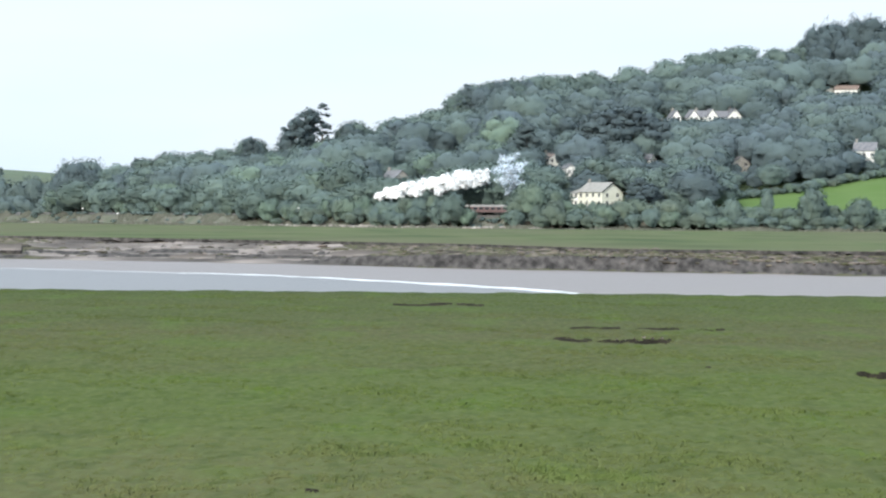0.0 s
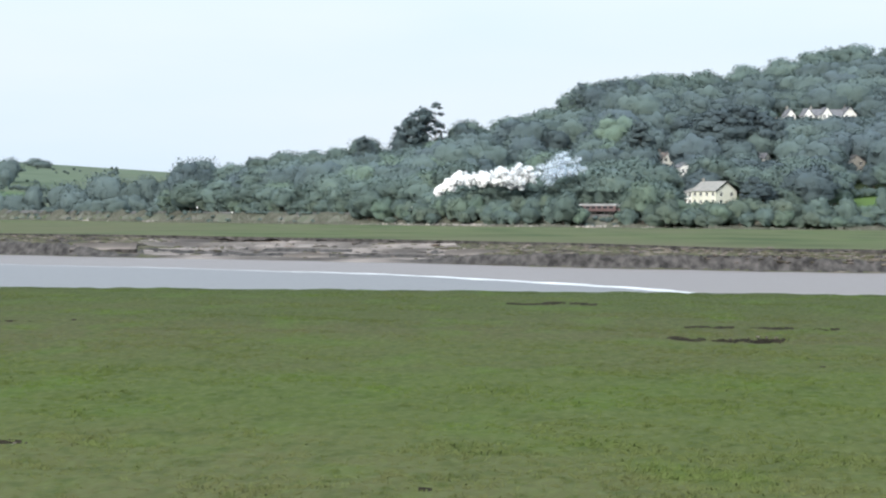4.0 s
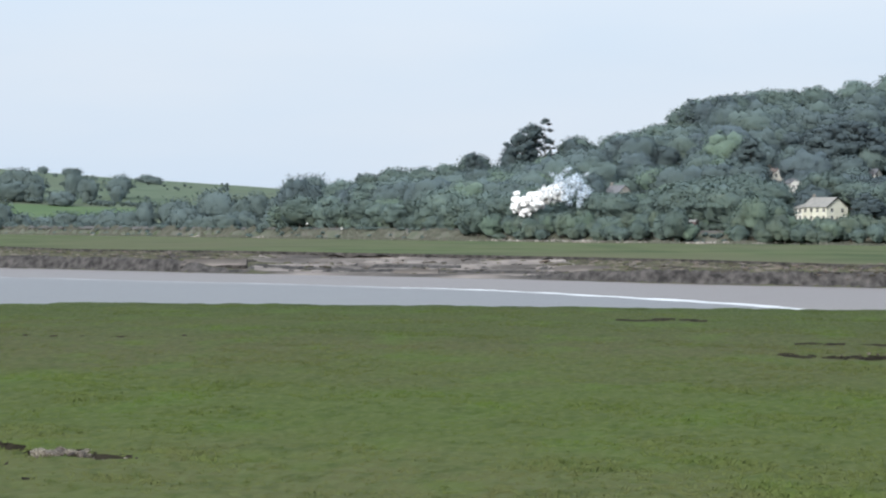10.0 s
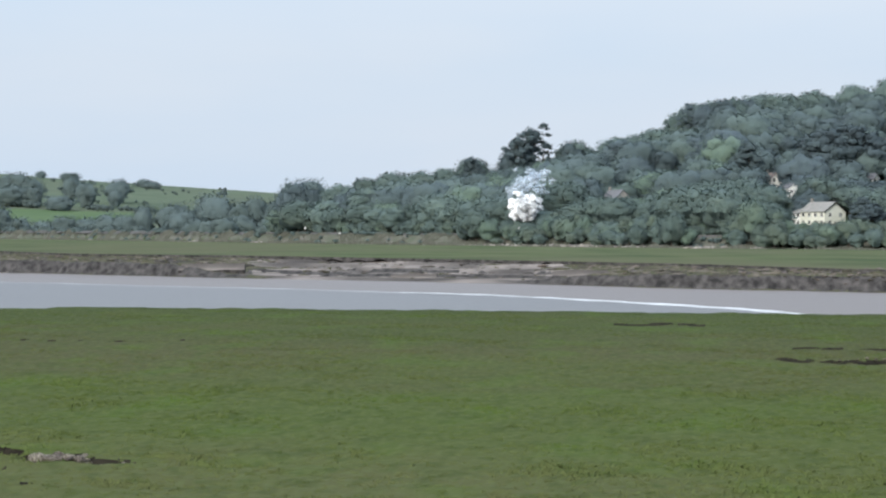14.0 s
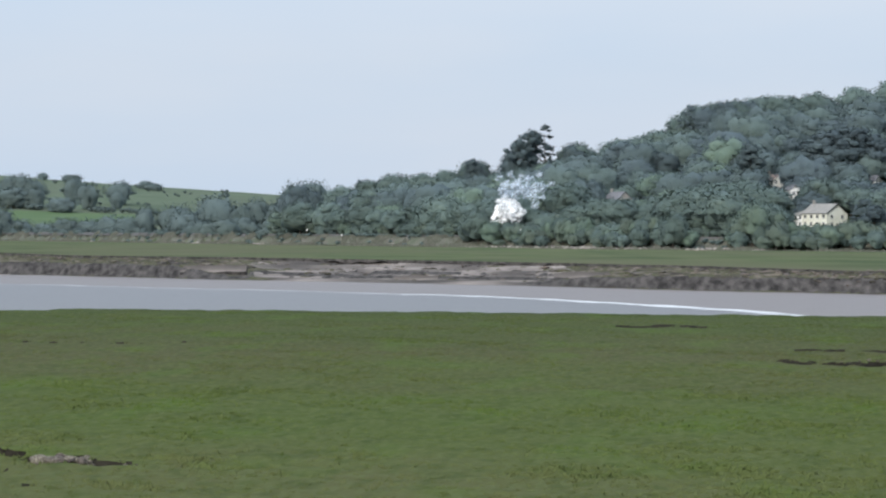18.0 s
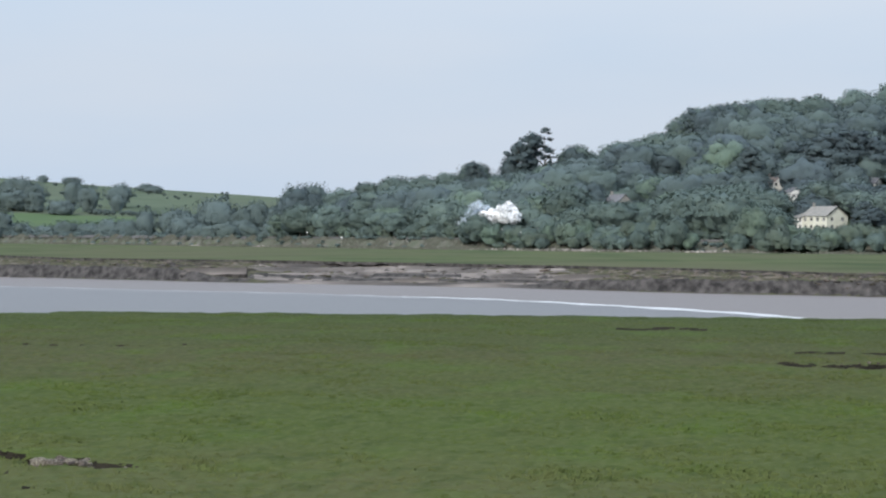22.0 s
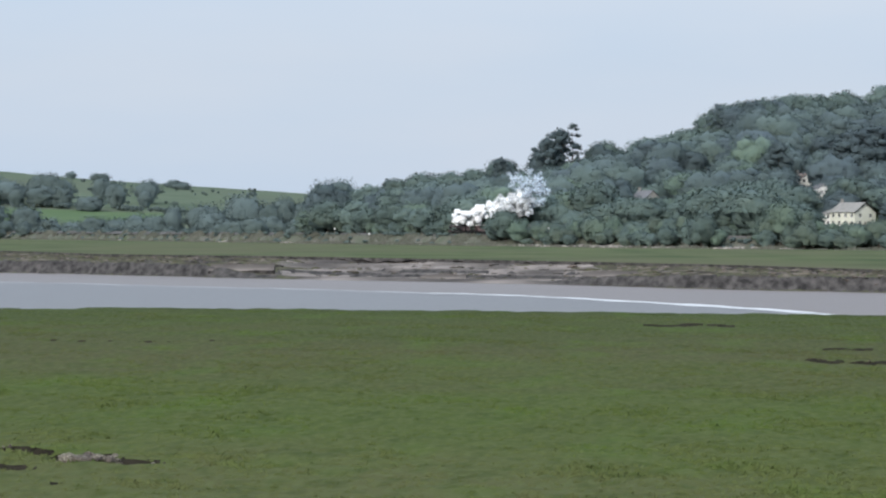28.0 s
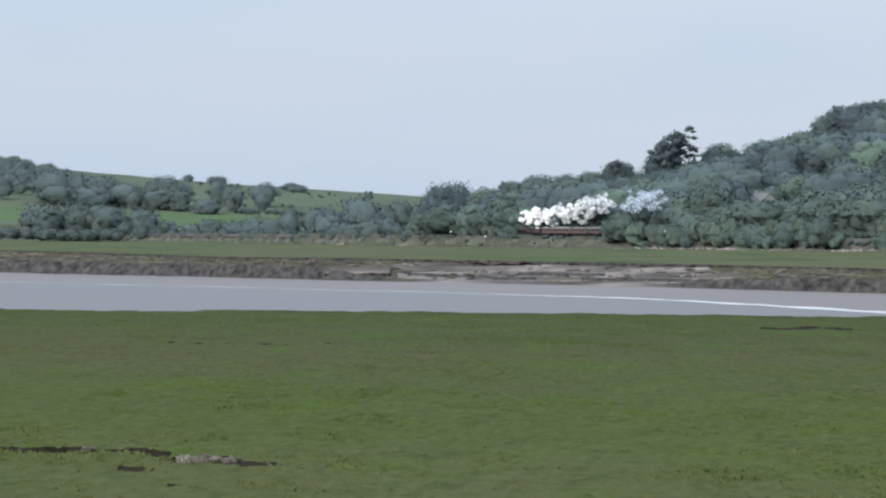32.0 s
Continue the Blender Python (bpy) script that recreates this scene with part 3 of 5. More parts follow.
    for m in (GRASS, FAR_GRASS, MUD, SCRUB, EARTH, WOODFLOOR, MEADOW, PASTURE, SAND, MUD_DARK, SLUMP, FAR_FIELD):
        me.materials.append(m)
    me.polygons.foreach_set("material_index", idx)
    me.polygons.foreach_set("use_smooth", np.ones(len(faces), bool))
    me.update(calc_edges=True)
    me.validate()
    tagged(new("ground", me), "green salt marsh, muddy river banks and wooded hillside", "ground", kind="structure")


def build_water():
    # the line where the current parts silty shallows from rippled deeper water, from far to near
    lx = [-1200, -650, 0, 400, 700, 990, 1300, 2200]
    ly = [395, 382, 347, 324, 294, 256, 205, 165]
    lw = [2.0, 2.5, 3.0, 4.0, 6.0, 8.0, 6.0, 4.0]
    xs = np.concatenate([[-2600], np.arange(-1200, 2200, 20), [3500]])
    verts, faces, idx = [], [], []
    for n, x in enumerate(xs):
        b = bearing(x)
        mid, w = np.interp(x, lx, ly), np.interp(x, lx, lw) * (1 + 0.25 * math.sin(n * 0.7) + 0.15 * math.sin(n * 1.9))
        mid = mid + 1.5 * math.sin(n * 0.31) + 0.8 * math.sin(n * 1.13)
        for d in (140.0, mid - w / 2, mid + w / 2, 760.0):
            verts.append((b * d, d, WATER_Z))
    for n in range(len(xs) - 1):
        for k in range(3):
            faces.append((4 * n + k, 4 * n + 4 + k, 4 * n + 5 + k, 4 * n + 1 + k))
            idx.append((0, 1 if xs[n] > 300 else 3, 2)[k])
    me = mesh_of("water", verts, faces, [WATER, SLICK, SHALLOW, FAINT], idx)
    tagged(new("water", me), "grey tidal river with a pale smooth current line", "river", kind="structure")


def build_turf_edge():
    """The dark broken step where the far marsh turf ends above the mud."""
    xs = np.arange(-1000, 1900, 6.0)
    verts, faces = [], []
    for n, x in enumerate(xs):
        d = float(np.interp(x, TOP_X, TOP_D))
        for _ in range(3):
            X = np.array([float(bearing(x)) * d])
            d = float(bank_lines(X, np.array([d]), np.array([x]))[1][0])
        X = float(bearing(x)) * d
        deep = 0.34 + 0.16 * math.sin(n * 0.9) + 0.12 * math.sin(n * 0.37 + 1)
        verts += [(X, d - 1.9, -deep - 0.12), (X, d - 1.75, 0.06), (X, d - 0.2, 0.09), (X, d + 0.6, -0.4)]
    for n in range(len(xs) - 1):
        p, q = 4 * n, 4 * n + 4
        faces += [(p, q, q + 1, p + 1), (p + 1, q + 1, q + 2, p + 2), (p + 2, q + 2, q + 3, p + 3)]
    idx = [1, 0, 0] * (len(xs) - 1)
    tagged(new("turf_edge", mesh_of("turf_edge", verts, faces, [FAR_GRASS, MUD_DARK], idx)), "dark eroded step at the edge of the far marsh", "bank", kind="structure")


build_ground()
build_water()
build_turf_edge()

# ---- trees ----
SPHERE = {}


def ico(level):
    if level not in SPHERE:
        bm = bmesh.new()
        bmesh.ops.create_icosphere(bm, subdivisions=level, radius=1.0)
        bm.verts.ensure_lookup_table()
        SPHERE[level] = (np.array([v.co[:] for v in bm.verts]), np.array([[v.index for v in f.verts] for f in bm.faces]))
        bm.free()
    return SPHERE[level]


def lobes_mesh(rng, lobes, leaves=120, leaf=0.4, core=0.88, rough=0.24, level=1):
    """Foliage as dense leafy lobes with loose leaf sprays round them. lobes: x, y, z, rx, ry, rz."""
    V, Fc, N, n = [], [], [], 0
    mean = sum(l[3] * l[3] for l in lobes) / len(lobes)
    spread = leaves
    big = max(lobes, key=lambda l: l[3])
    heart = np.array((big[0], big[1], big[2] - 0.35 * big[5]))
    for lobe in lobes:
        lx, ly, lz, rx, ry, rz = lobe
        base, tri = ico(min(3, level + 1) if lobe is big else level)
        leaves = max(16, int(spread * rx * rx / mean))
        k = rng.uniform(1.2, 3.4, (5, 3)) * rng.choice([-1, 1], (5, 3))
        ph = rng.uniform(0, 6.28, 5)

        def swell(dirs):
            return np.clip(0.96 + rough * np.sin(dirs @ k.T * 1.5 + ph).sum(1) / 2.2, 0.72, 1.10)

        def soft(at, dirs, loose):
            out = (at - heart) / (np.linalg.norm(at - heart, axis=1)[:, None] + 1e-6)
            m = dirs * 0.22 + out * 0.78 + rng.normal(0, loose, at.shape) + (0, 0, 0.25)
            return m / np.linalg.norm(m, axis=1)[:, None]
        v = base * (core * swell(base) * rng.uniform(0.90, 1.04, len(base)))[:, None] * (rx, ry, rz) + (lx, ly, lz)
        V.append(v)
        Fc.append(tri + n)
        n += len(v)
        dirs = rng.normal(size=(leaves, 3))
        dirs[:, 2] = np.abs(dirs[:, 2]) * 0.6 + dirs[:, 2] * 0.45
        dirs /= np.linalg.norm(dirs, axis=1)[:, None]
        at = dirs * (swell(dirs) * rng.uniform(0.86, 1.17, leaves))[:, None] * (rx, ry, rz) + (lx, ly, lz)
        face = dirs * 0.9 + rng.normal(0, 0.7, (leaves, 3))
        side = np.cross(face, rng.normal(size=(leaves, 3)))
        side /= np.linalg.norm(side, axis=1)[:, None] + 1e-6
        other = np.cross(face, side)
        other /= np.linalg.norm(other, axis=1)[:, None] + 1e-6
        s = leaf * rng.uniform(0.55, 1.3, (leaves, 1))
        flip = np.where((np.cross(side, other) * dirs).sum(1) < 0, -1.0, 1.0)[:, None]
        side = side * flip
        V.append(np.stack([at - side * s - other * s * 0.6, at + side * s - other * s * 0.6, at + other * s], 1).reshape(-1, 3))
        N += [soft(v, base, 0.05), np.repeat(soft(at, dirs, 0.20), 3, 0)]
        Fc.append(n + np.arange(3 * leaves).reshape(-1, 3))
        n += 3 * leaves
    return np.concatenate(V), np.concatenate(Fc), np.concatenate(N)


def broad_lobes(rng, w, h, n, base=0.25):
    """A rounded, uneven crown of width w and height h: a large heart with smaller lobes standing out of it."""
    mid, rz = h * (0.5 + base * 0.3), h * (0.44 - base * 0.2)
    out = [(0, 0, mid, w * 0.48, w * 0.48, rz)]
    for i in range(n):
        f = (i + 0.5) / n
        up = -0.55 + 1.5 * f                       # from below the middle to the top
        up = max(-0.8, min(0.95, up + rng.uniform(-0.12, 0.12)))
        a = i * 2.4 + rng.uniform(-0.6, 0.6)
        ring = math.sqrt(1 - up * up)
        s = w * rng.choice([rng.uniform(0.09, 0.14), rng.uniform(0.14, 0.24)])
        reach = rng.uniform(0.64, 0.86)
        x, y, z = w * 0.40 * ring * math.cos(a) * reach, w * 0.40 * ring * math.sin(a) * reach, mid + rz * up * reach
        out.append((x, y, max(s * 0.5, min(z, h - s * 0.7)), s * rng.uniform(0.85, 1.25), s * rng.uniform(0.85, 1.25), s * rng.uniform(0.7, 1.0)))
    return out


def pine_lobes(rng, w, h, n):
    """Ragged tufts towards the top of a tall bare trunk."""
    out = []
    for i in range(n):
        f = (i + 0.5) / n
        a = i * 2.4 + rng.uniform(-0.4, 0.4)
        span = w * (0.36 * (1 - 0.8 * f * f) * rng.uniform(0.4, 1.1))
        s = w * (0.21 - 0.07 * f) * rng.uniform(0.7, 1.25)
        out.append((span * math.cos(a), span * math.sin(a), h * (0.46 + 0.49 * f + rng.uniform(-0.04, 0.04)), s * rng.uniform(0.8, 1.2), s * rng.uniform(0.8, 1.2), s * rng.uniform(0.5, 0.8)))
    return out


def open_lobes(rng, w, h, n):
    """A spreading crown of separate tufts with sky between them."""
    out = []
    for i in range(n):
        a = i * 2.4 + rng.uniform(-0.5, 0.5)
        f = (i + 0.5) / n
        span = w * 0.43 * math.sqrt(max(0.03, 1 - f ** 1.6)) * rng.uniform(0.45, 1.1)
        s = w * rng.uniform(0.06, 0.12)
        out.append((span * math.cos(a), span * math.sin(a), h * (0.38 + 0.57 * f), s, s, s * rng.uniform(0.6, 0.95)))
    return out


def bare_lobes(rng, w, h, n):
    """A thin old pine, bare but for a few small flat tufts and one at the tip."""
    out = [(0.3, 0, h * 0.97, w * 0.16, w * 0.16, w * 0.07), (-0.9, 0, h * 0.93, w * 0.10, w * 0.10, w * 0.05), (1.4, 0, h * 0.92, w * 0.10, w * 0.10, w * 0.05)]
    for i in range(n):
        f = i / n
        a = i * 2.4
        s = w * rng.uniform(0.09, 0.14)
        out.append((w * 0.2 * math.cos(a), w * 0.2 * math.sin(a), h * (0.55 + 0.32 * f), s, s, s * 0.6))
    return out


def trunk_bm(h, r, limbs, rng):
    bm = bmesh.new()
    tube(bm, (0, 0, -0.8), (0.1, 0, h * 0.45), r, r * 0.7, 8)
    tube(bm, (0.1, 0, h * 0.44), (0, 0.1, h * 0.85), r * 0.7, r * 0.15, 7)
    for i in range(limbs):
        a = i * 2.4 + rng.uniform(-0.4, 0.4)
        z = h * rng.uniform(0.25, 0.55)
        l = h * rng.uniform(0.22, 0.34)
        tube(bm, (0.05, 0, z), (l * math.cos(a), l * math.sin(a), z + l * 0.8), r * 0.45, r * 0.08, 6)
    return bm


TREES = {}


def tree_kind(kind, name, label, mat, lobes, clumps, leaf, height, radius, limbs, seed, category="tree"):
    rng = np.random.RandomState(seed)
    ob = thing(name, (0, 0, 0), label, category)
    part("trunk", trunk_bm(height, radius, limbs, rng), BARK, ob)
    v, f, nrm = lobes_mesh(rng, lobes(rng), clumps, leaf)
    v[:, 2] *= height / np.percentile(v[:, 2], 99.7)
    part("crown", mesh_of("crown", v, f, [mat], normals=nrm), None, ob)
    TREES.setdefault(kind, []).append([ob, height, False])


def plant(kind, x, d, height, seed, wide=1.0, group="", label="", sink=0.0):
    """Set a tree of this kind at bearing x and depth d."""
    rng = random.Random(seed)
    kinds = TREES[kind]
    entry = kinds[seed % len(kinds)]
    ob, h0, used = entry
    s = height / h0
    p = on_ground(x, d, -0.2 - sink)
    m = Matrix.Translation(p) @ Euler((0, 0, rng.uniform(0, 6.28))).to_matrix().to_4x4() @ Matrix.Diagonal((s * wide, s * wide, s, 1))
    if used:
        ob = copy_thing(ob, m @ Matrix.Diagonal([1 / v for v in ob.scale] + [1]))
    else:
        ob.matrix_basis = m
        entry[2] = True
    if label:
        ob["label"] = label
    if group:
        ob["group"] = group
    return ob


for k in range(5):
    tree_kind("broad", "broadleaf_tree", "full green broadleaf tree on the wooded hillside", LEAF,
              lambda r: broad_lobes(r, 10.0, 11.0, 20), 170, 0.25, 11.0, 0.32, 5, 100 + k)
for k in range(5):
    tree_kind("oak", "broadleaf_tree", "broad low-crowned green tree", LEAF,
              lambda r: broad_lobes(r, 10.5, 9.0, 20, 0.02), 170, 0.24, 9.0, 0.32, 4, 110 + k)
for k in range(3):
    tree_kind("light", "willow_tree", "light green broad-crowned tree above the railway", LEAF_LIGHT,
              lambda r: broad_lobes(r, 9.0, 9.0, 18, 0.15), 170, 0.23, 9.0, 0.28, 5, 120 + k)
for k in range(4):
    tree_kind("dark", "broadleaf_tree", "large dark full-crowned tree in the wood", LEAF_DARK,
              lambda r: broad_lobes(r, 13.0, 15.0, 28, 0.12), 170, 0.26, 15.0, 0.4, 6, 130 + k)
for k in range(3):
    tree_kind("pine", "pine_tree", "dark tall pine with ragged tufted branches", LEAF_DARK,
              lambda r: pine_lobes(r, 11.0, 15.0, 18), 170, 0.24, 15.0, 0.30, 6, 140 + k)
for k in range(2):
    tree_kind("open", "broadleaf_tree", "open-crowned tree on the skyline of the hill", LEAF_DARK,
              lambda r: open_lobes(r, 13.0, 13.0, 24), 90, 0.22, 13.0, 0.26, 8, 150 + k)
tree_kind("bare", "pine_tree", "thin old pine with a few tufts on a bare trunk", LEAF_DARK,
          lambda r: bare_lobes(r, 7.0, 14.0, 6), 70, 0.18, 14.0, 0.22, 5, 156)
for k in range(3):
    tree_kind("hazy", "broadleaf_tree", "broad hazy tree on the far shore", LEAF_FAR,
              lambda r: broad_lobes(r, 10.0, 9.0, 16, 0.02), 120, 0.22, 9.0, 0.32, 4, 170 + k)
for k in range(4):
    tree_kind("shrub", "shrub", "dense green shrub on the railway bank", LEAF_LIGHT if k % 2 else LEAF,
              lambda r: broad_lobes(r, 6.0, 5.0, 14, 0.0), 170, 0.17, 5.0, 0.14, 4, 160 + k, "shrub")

# ---- where houses keep the wood open: sheet x from, to, y from, to ----
OPEN = [(1008, 1104, 318, 364), (1188, 1308, 188, 211), (1462, 1540, 150, 165), (1382, 1400, 180, 189), (1530, 1620, 248, 288),
        (970, 994, 276, 296), (1004, 1017, 294, 318), (686, 722, 302, 316), (1144, 1168, 282, 297), (1296, 1326, 290, 305),
        (1088, 1108, 232, 245), (801, 813, 258, 268), (1030, 1052, 220, 231)]
CLEAR = [(x0, x1, y0, y1, seat((x0 + x1) / 2, y1 + 10)) for x0, x1, y0, y1 in OPEN]


def hidden_house(x, d, h, w, z):
    """True where a tree here would stand before a house or the meadow."""
    half = w / 2 * F / d
    v = (EYE - (z + h)) * F / d - 58 + 441 + LEANS * (x - 784)
    low = (EYE - z) * F / d - 58 + 441 + LEANS * (x - 784)
    for x0, x1, y0, y1, dd in CLEAR:
        if d < dd + (24 if y1 > 350 else (12 if x0 > 1500 else 3)) and x + half > x0 + 3 and x - half < x1 - 3 and v < y1 - 4 and low > y0:
            return True
    return False


def plant_hill():
    rng = random.Random(7)
    rest, counts = [], {"dark": 0, "broad": 0, "oak": 0, "light": 0, "pine": 0}
    x = 118.0
    cells = []
    while x < 1760:
        tr = float(np.interp(x, TRACK_X, TRACK_D))
        rd = float(np.interp(x, RIDGE_X, RIDGE_D))
        d = tr + 15
        while d < rd + 14:
            cells.append((x + rng.uniform(-15, 15), d + rng.uniform(-5, 5), tr, rd))
            d += 12.5 + (d - tr) * 0.02
        x += 33
    for n, (x, d, tr, rd) in enumerate(cells):
        k = (d - tr) / (rd - tr)
        h = (rng.uniform(13, 18) if rng.random() < 0.45 else rng.uniform(9.0, 13.0)) if k < 0.85 else rng.uniform(7.0, 10.5)
        z = on_ground(x, d).z
        if x > 1280 and 383 + (EYE - z) * F / d + LEANS * (x - 784) > float(field_top(x)) - 2:
            continue
        h = min(h, spot(x, float(np.interp(x, CANOPY_X, CANOPY_Y)) + rng.uniform(-1, 7), d).z - z)
        while h > 1.4 and hidden_house(x, d, h, h * 1.2, z):
            h -= 0.8
        if h <= 1.4:
            continue
        kind = "pine" if 1030 < x < 1200 and rng.random() < 0.3 else ("light" if rng.random() < (0.10 if x < 950 else 0.03) else ("oak" if rng.random() < 0.5 else "broad"))
        if x > 1010 and kind in ("oak", "broad") and rng.random() < 0.5:
            kind = "dark"
        front = k < 0.24 and h > 4
        if front and counts[kind] < (60 if kind in ("broad", "oak") else 50):
            counts[kind] += 1
            plant(kind, x, d, h * (1.15 if kind == "pine" else 1.0), 1000 + n, rng.uniform(1.05, 1.45), "hillside trees")
        else:
            rest.append((x, d, h, z))
    nr = np.random.RandomState(5)
    V, Fc, N, tone, n = [], [], [], [], 0
    for x, d, h, z in rest:
        v, f, nrm = lobes_mesh(nr, broad_lobes(nr, h * nr.uniform(1.1, 1.6), h, 14, 0.05), 140, 0.32)
        N.append(nrm)
        V.append(v + (bearing(x) * d, d, z - 0.3))
        Fc.append(f + n)
        tone.append(np.full(len(f), nr.choice([0, 0, 0, 0, 0, 1, 1, 1, 2, 3] if x < 900 + nr.uniform(-90, 90) else [0, 0, 1, 1, 1, 1, 3, 3, 0, 1]), np.int32))
        n += len(v)
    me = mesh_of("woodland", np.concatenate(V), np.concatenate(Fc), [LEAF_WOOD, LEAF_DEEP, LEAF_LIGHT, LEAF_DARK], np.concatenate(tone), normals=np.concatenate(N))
    tagged(new("woodland", me), "dense green mixed wood covering the hill", "woodland", kind="stuff")


def tall(kind, x, y_top, d, seed, wide=1.0, label="", dz=0.0):
    """A tree whose tip reaches sheet height y_top."""
    p = on_ground(x, d)
    return plant(kind, x, d, spot(x, y_top, d).z - p.z + 0.2, seed, wide, "", label)


def plant_skyline():
    rows = [("dark", 512, 232, 1200, 0.7), ("open", 526, 208, 1200, 1.0), ("open", 546, 193, 1202, 0.95), ("dark", 545, 228, 1203, 0.6), ("bare", 572, 183, 1200, 0.8), ("bare", 584, 222, 1199, 0.7),
            ("open", 446, 243, 1208, 0.9), ("dark", 452, 250, 1210, 0.9), ("dark", 622, 216, 1210, 0.9),
            ("dark", 705, 212, 1190, 1.2), ("dark", 745, 216, 1185, 1.3), ("dark", 790, 232, 1170, 1.1), ("dark", 850, 226, 1165, 1.2), ("dark", 900, 232, 1160, 1.2), ("dark", 655, 262, 1150, 0.9),
            ("dark", 950, 240, 1150, 1.1), ("dark", 860, 150, 1250, 1.0), ("dark", 890, 142, 1252, 0.9), ("dark", 930, 140, 1275, 1.1), ("open", 818, 172, 1250, 0.8),
            ("dark", 1250, 232, 1165, 1.1), ("dark", 1290, 222, 1170, 1.2), ("dark", 1335, 218, 1175, 1.2), ("dark", 1380, 232, 1170, 1.1), ("dark", 1230, 262, 1140, 0.9),
            ("dark", 1430, 262, 1160, 1.0), ("dark", 1490, 268, 1165, 0.9), ("pine", 1060, 196, 1128, 1.0), ("pine", 1150, 200, 1130, 1.1), ("pine", 1175, 215, 1128, 0.9), ("pine", 1100, 186, 1134, 1.1),
            ("oak", 628, 214, 1215, 0.9), ("broad", 648, 226, 1215, 0.8), ("oak", 448, 246, 1215, 1.0), ("broad", 398, 263, 1215, 1.1),
            ("oak", 365, 268, 1210, 1.2), ("oak", 308, 269, 1215, 1.2), ("broad", 340, 276, 1210, 1.0), ("oak", 262, 280, 1215, 1.0), ("pine", 243, 280, 1215, 0.6),
            ("oak", 215, 291, 1215, 1.3), ("oak", 815, 166, 1255, 1.0), ("pine", 828, 150, 1255, 0.8), ("oak", 846, 150, 1260, 1.0), ("oak", 872, 146, 1262, 1.1), ("oak", 898, 140, 1265, 1.0), ("oak", 908, 160, 1255, 1.0),
            ("oak", 945, 136, 1290, 1.2), ("oak", 972, 132, 1290, 1.2), ("oak", 1005, 134, 1300, 1.2), ("oak", 1045, 127, 1310, 1.2), ("oak", 735, 204, 1235, 1.3), ("oak", 700, 209, 1232, 1.2), ("oak", 775, 194, 1245, 1.2), ("oak", 1120, 118, 1340, 1.2), ("oak", 1190, 106, 1360, 1.2),
            ("oak", 1310, 82, 1395, 1.3), ("oak", 1280, 86, 1390, 1.2), ("oak", 1240, 94, 1380, 1.2), ("oak", 1378, 86, 1405, 1.2), ("dark", 1424, 66, 1405, 0.5), ("dark", 1444, 46, 1402, 0.6), ("dark", 1470, 37, 1400, 0.7), ("dark", 1405, 92, 1390, 0.7), ("dark", 1452, 70, 1385, 0.8),
            ("dark", 1490, 42, 1405, 0.7), ("dark", 1512, 30, 1402, 0.6), ("dark", 1540, 30, 1402, 0.7), ("dark", 1566, 40, 1400, 0.7), ("dark", 1500, 66, 1385, 0.8), ("dark", 1550, 64, 1385, 0.8), ("broad", 1415, 80, 1400, 0.8), ("dark", 1600, 38, 1402, 0.8),
            ("dark", 134, 286, 1193, 0.72), ("dark", 160, 294, 1192, 0.66), ("dark", 112, 300, 1200, 0.6), ("pine", 1080, 194, 1130, 1.1), ("pine", 1125, 190, 1130, 1.1), ("pine", 1040, 205, 1130, 1.0),
            ("pine", 935, 218, 1120, 1.0), ("oak", 716, 288, seat(712, 346) + 16, 1.1), ("oak", 690, 296, seat(712, 346) + 15, 1.0), ("dark", 1306, 290, seat(1312, 310) - 11, 0.7), ("oak", 1562, 262, seat(1552, 296) - 12, 0.7), ("light", 765, 268, 1100, 0.9)]
    for n, (kind, x, y, d, wide) in enumerate(rows):
        label = "dark tall pine standing out above the wood" if kind == "pine" else "large full-crowned tree standing out of the wood"
        tall(kind, x, y, d, 300 + n, wide, label)


